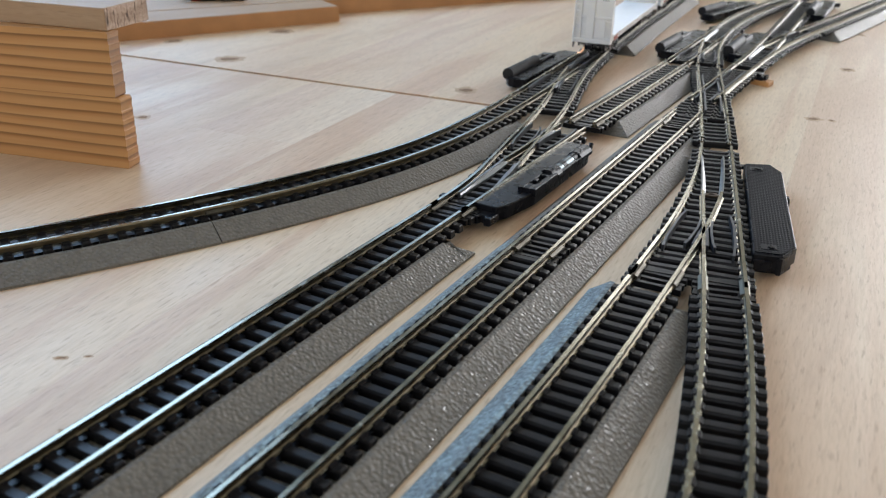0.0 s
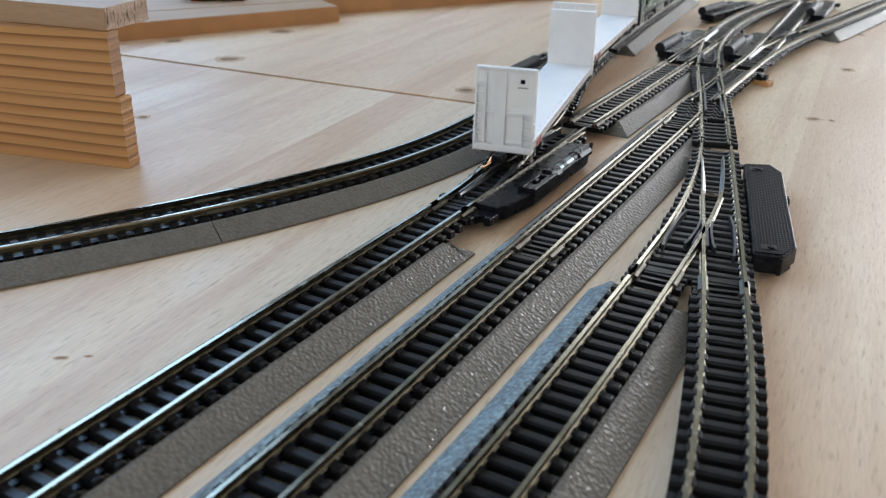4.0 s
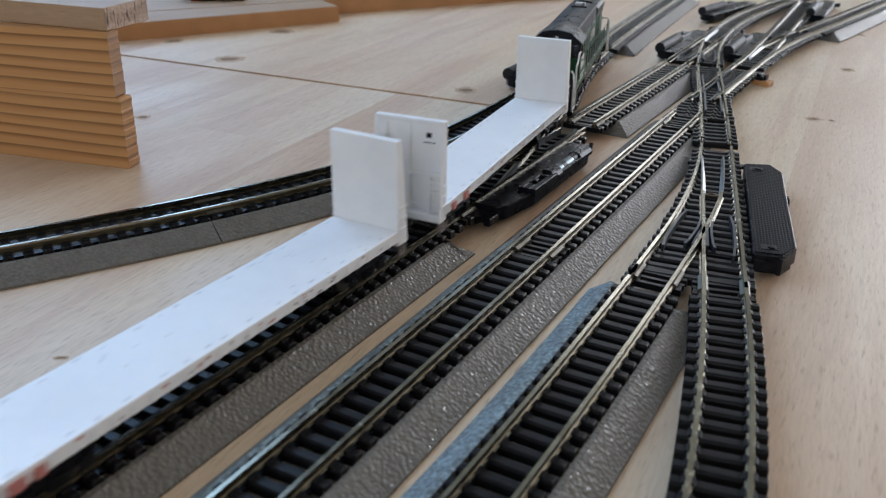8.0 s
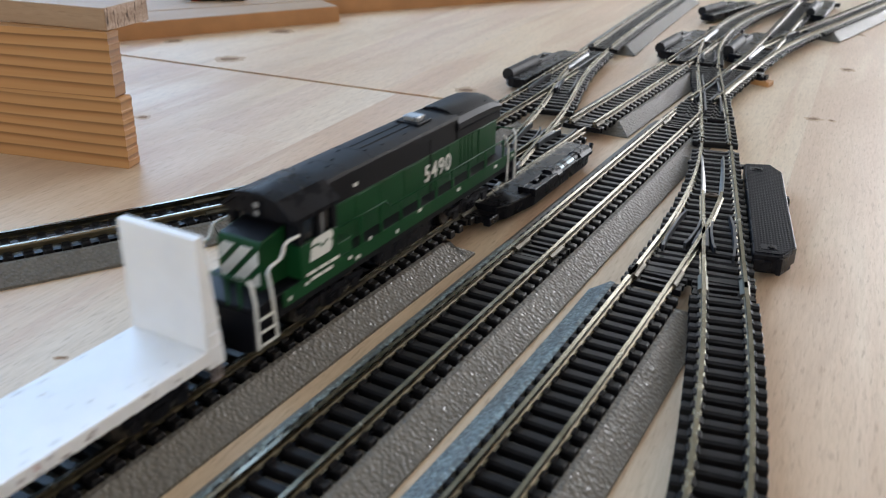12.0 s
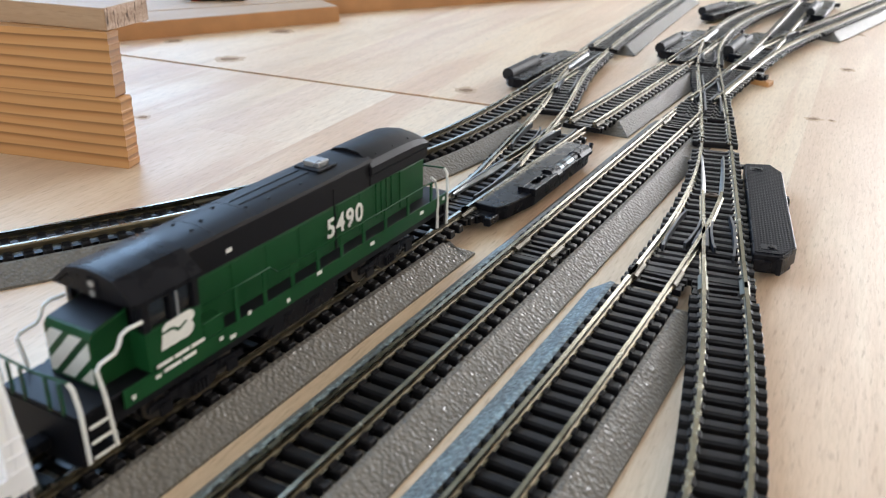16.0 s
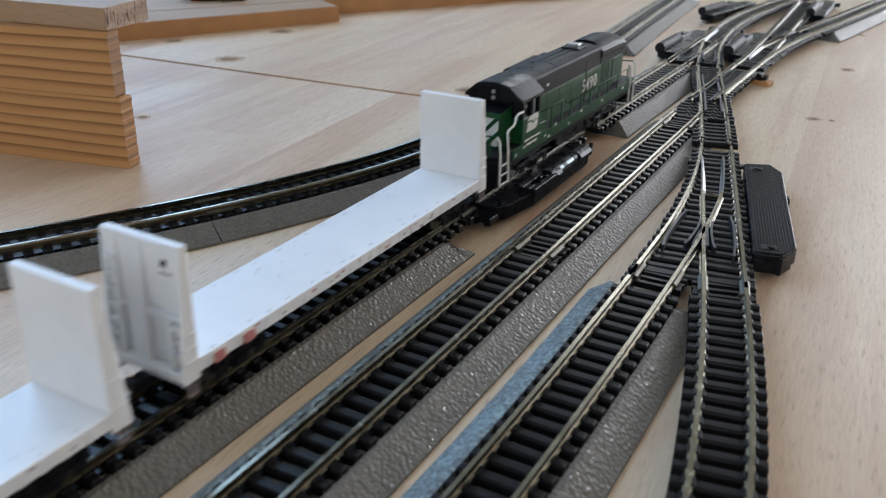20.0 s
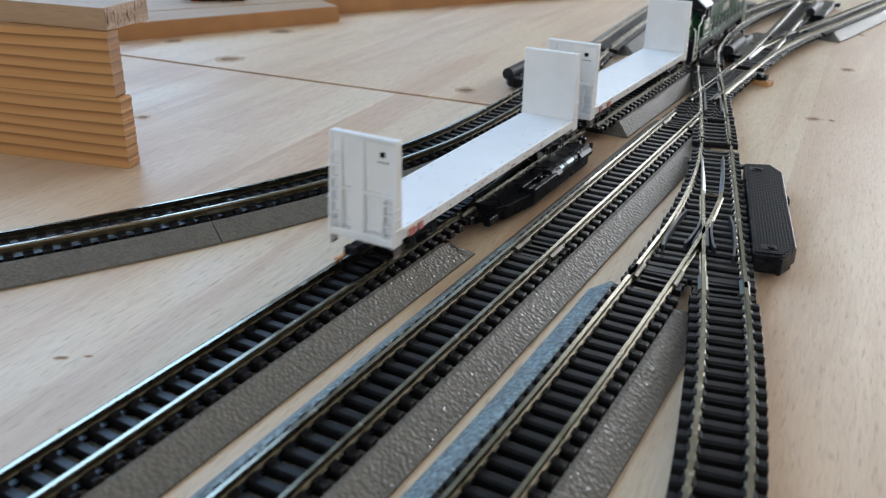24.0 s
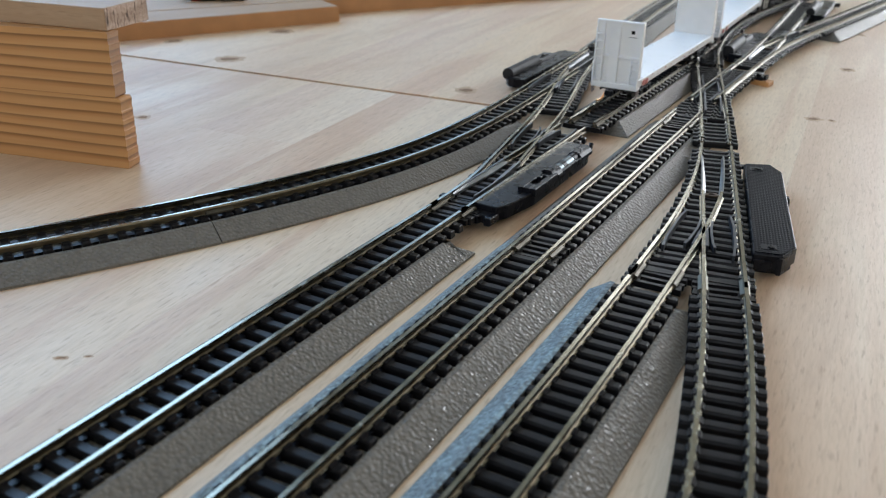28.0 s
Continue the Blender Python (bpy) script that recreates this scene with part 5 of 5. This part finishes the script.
        # road number
        fc = bpy.data.curves.new("number", "FONT")
        fc.body, fc.size, fc.extrude, fc.offset, fc.align_x, fc.space_character = "5490", 6.1 * MM, 0.05 * MM, 0.13 * MM, "CENTER", 1.17
        fo = bpy.data.objects.new("number_source", fc)
        me = bpy.data.meshes.new_from_object(fo)
        bpy.data.objects.remove(fo)
        me.materials.append(PALE)
        part("road_number", me, PALE, t, "white number 5490", at=Matrix.Translation((s * 6.52 * MM, 51.6 * MM, 15.9 * MM)) @ Euler((radians(90), 0, radians(90 * s))).to_matrix().to_4x4())
    return t


ENGINE = engine()
CAR_NEAR = flat_car("white printed bulkhead flat car coupled to the engine", ((6.5, 9.0, 0), (14.5, 17.5, 0)))
CAR_LAST = flat_car("white printed bulkhead flat car at the train's end", ((5.5, 8.5, 0), (10.0, 12.0, 0)))

# ---------------------------------------------------------------- how the train runs
ROUTE_IN = trace(0, -500, 0, [(700, 0)])[:-1] + PDIAG[:-1] + trace(*PDIAG[-1][:2], math.degrees(PDIAG[-1][2]), [(420, 3.0)])
ROUTE_OUT = trace(0, -500, 0, [(800, 0)])[:-1] + PA2[:-1] + trace(*PA2[-1][:2], math.degrees(PA2[-1][2]), [(330, 30.0)])
# seconds and how far the engine's emblem stands along its route
RUN = [(0.0, 703.0), (1.0, 655.2), (2.0, 608.0), (2.5, 585.5), (3.0, 565.8), (3.5, 545.5), (4.5, 498.0), (5.5, 450.4), (6.0, 427.2), (6.5, 403.6), (7.0, 379.4), (7.5, 355.2), (8.0, 330.8), (8.5, 306.5),
       (9.0, 283.2), (9.5, 260.0), (10.0, 236.6), (10.5, 213.0), (11.0, 188.3), (11.5, 162.0), (12.0, 136.6), (12.5, 112.5), (12.8, 100.6),
       (13.1, 94.6), (13.5, 92.7), (14.5, 92.7), (15.5, 92.7), (15.8, 93.2), (16.0, 95.4), (16.5, 107.2), (17.0, 119.4), (17.5, 132.2), (18.0, 147.3),
       (18.5, 171.1), (19.0, 195.0), (19.5, 219.4), (20.0, 243.6), (20.5, 266.6), (21.0, 289.8), (21.5, 314.0), (22.5, 364.8), (23.5, 418.0),
       (24.0, 441.8), (24.5, 466.6), (25.0, 491.2), (25.5, 514.8), (26.0, 538.2), (27.0, 584.4), (27.5, 601.4), (28.0, 619.2)]


def on_route(route, s):
    s += 500
    i = max(0, min(int(s), len(route) - 2))
    f = s - i
    p, q = route[i], route[i + 1]
    return Vector((p[0] + (q[0] - p[0]) * f, p[1] + (q[1] - p[1]) * f))


def riding(route, s, origin, a, b):
    """Pose of a vehicle whose bogies stand a and b past its origin, which is origin past the emblem."""
    p, q = on_route(route, s + origin + a), on_route(route, s + origin + b)
    d = (q - p).normalized()
    o = p - d * a
    return pose(o.x * MM, o.y * MM, ZR * MM, 0, 0, math.degrees(math.atan2(-d.x, d.y)))


def motions():
    for vehicle, origin, a, b in ((ENGINE, 0.0, 2.0, 66.0), (CAR_NEAR, -149.5, 14.5, 100.4), (CAR_LAST, -278.9, 14.5, 100.4)):
        walk(vehicle, [(t, riding(ROUTE_IN if t < 15 else ROUTE_OUT, s, origin, a, b)) for t, s in RUN])
    # the points are thrown for the straight line while the train stands
    for (blade, shut, apart), first in zip(BLADES[MAIN_TURNOUT], (apart_first for apart_first in (True, False))):
        a, b = (apart, shut) if first else (shut, apart)
        walk(blade, [(0.0, a), (13.7, a), (13.9, b), (28.0, b)])
    a, b = at_mm(8.1, 29.2, 0), at_mm(8.1, 32.4, 0)
    walk(MAIN_LEVER, [(0.0, a), (13.7, a), (13.9, b), (28.0, b)])


motions()
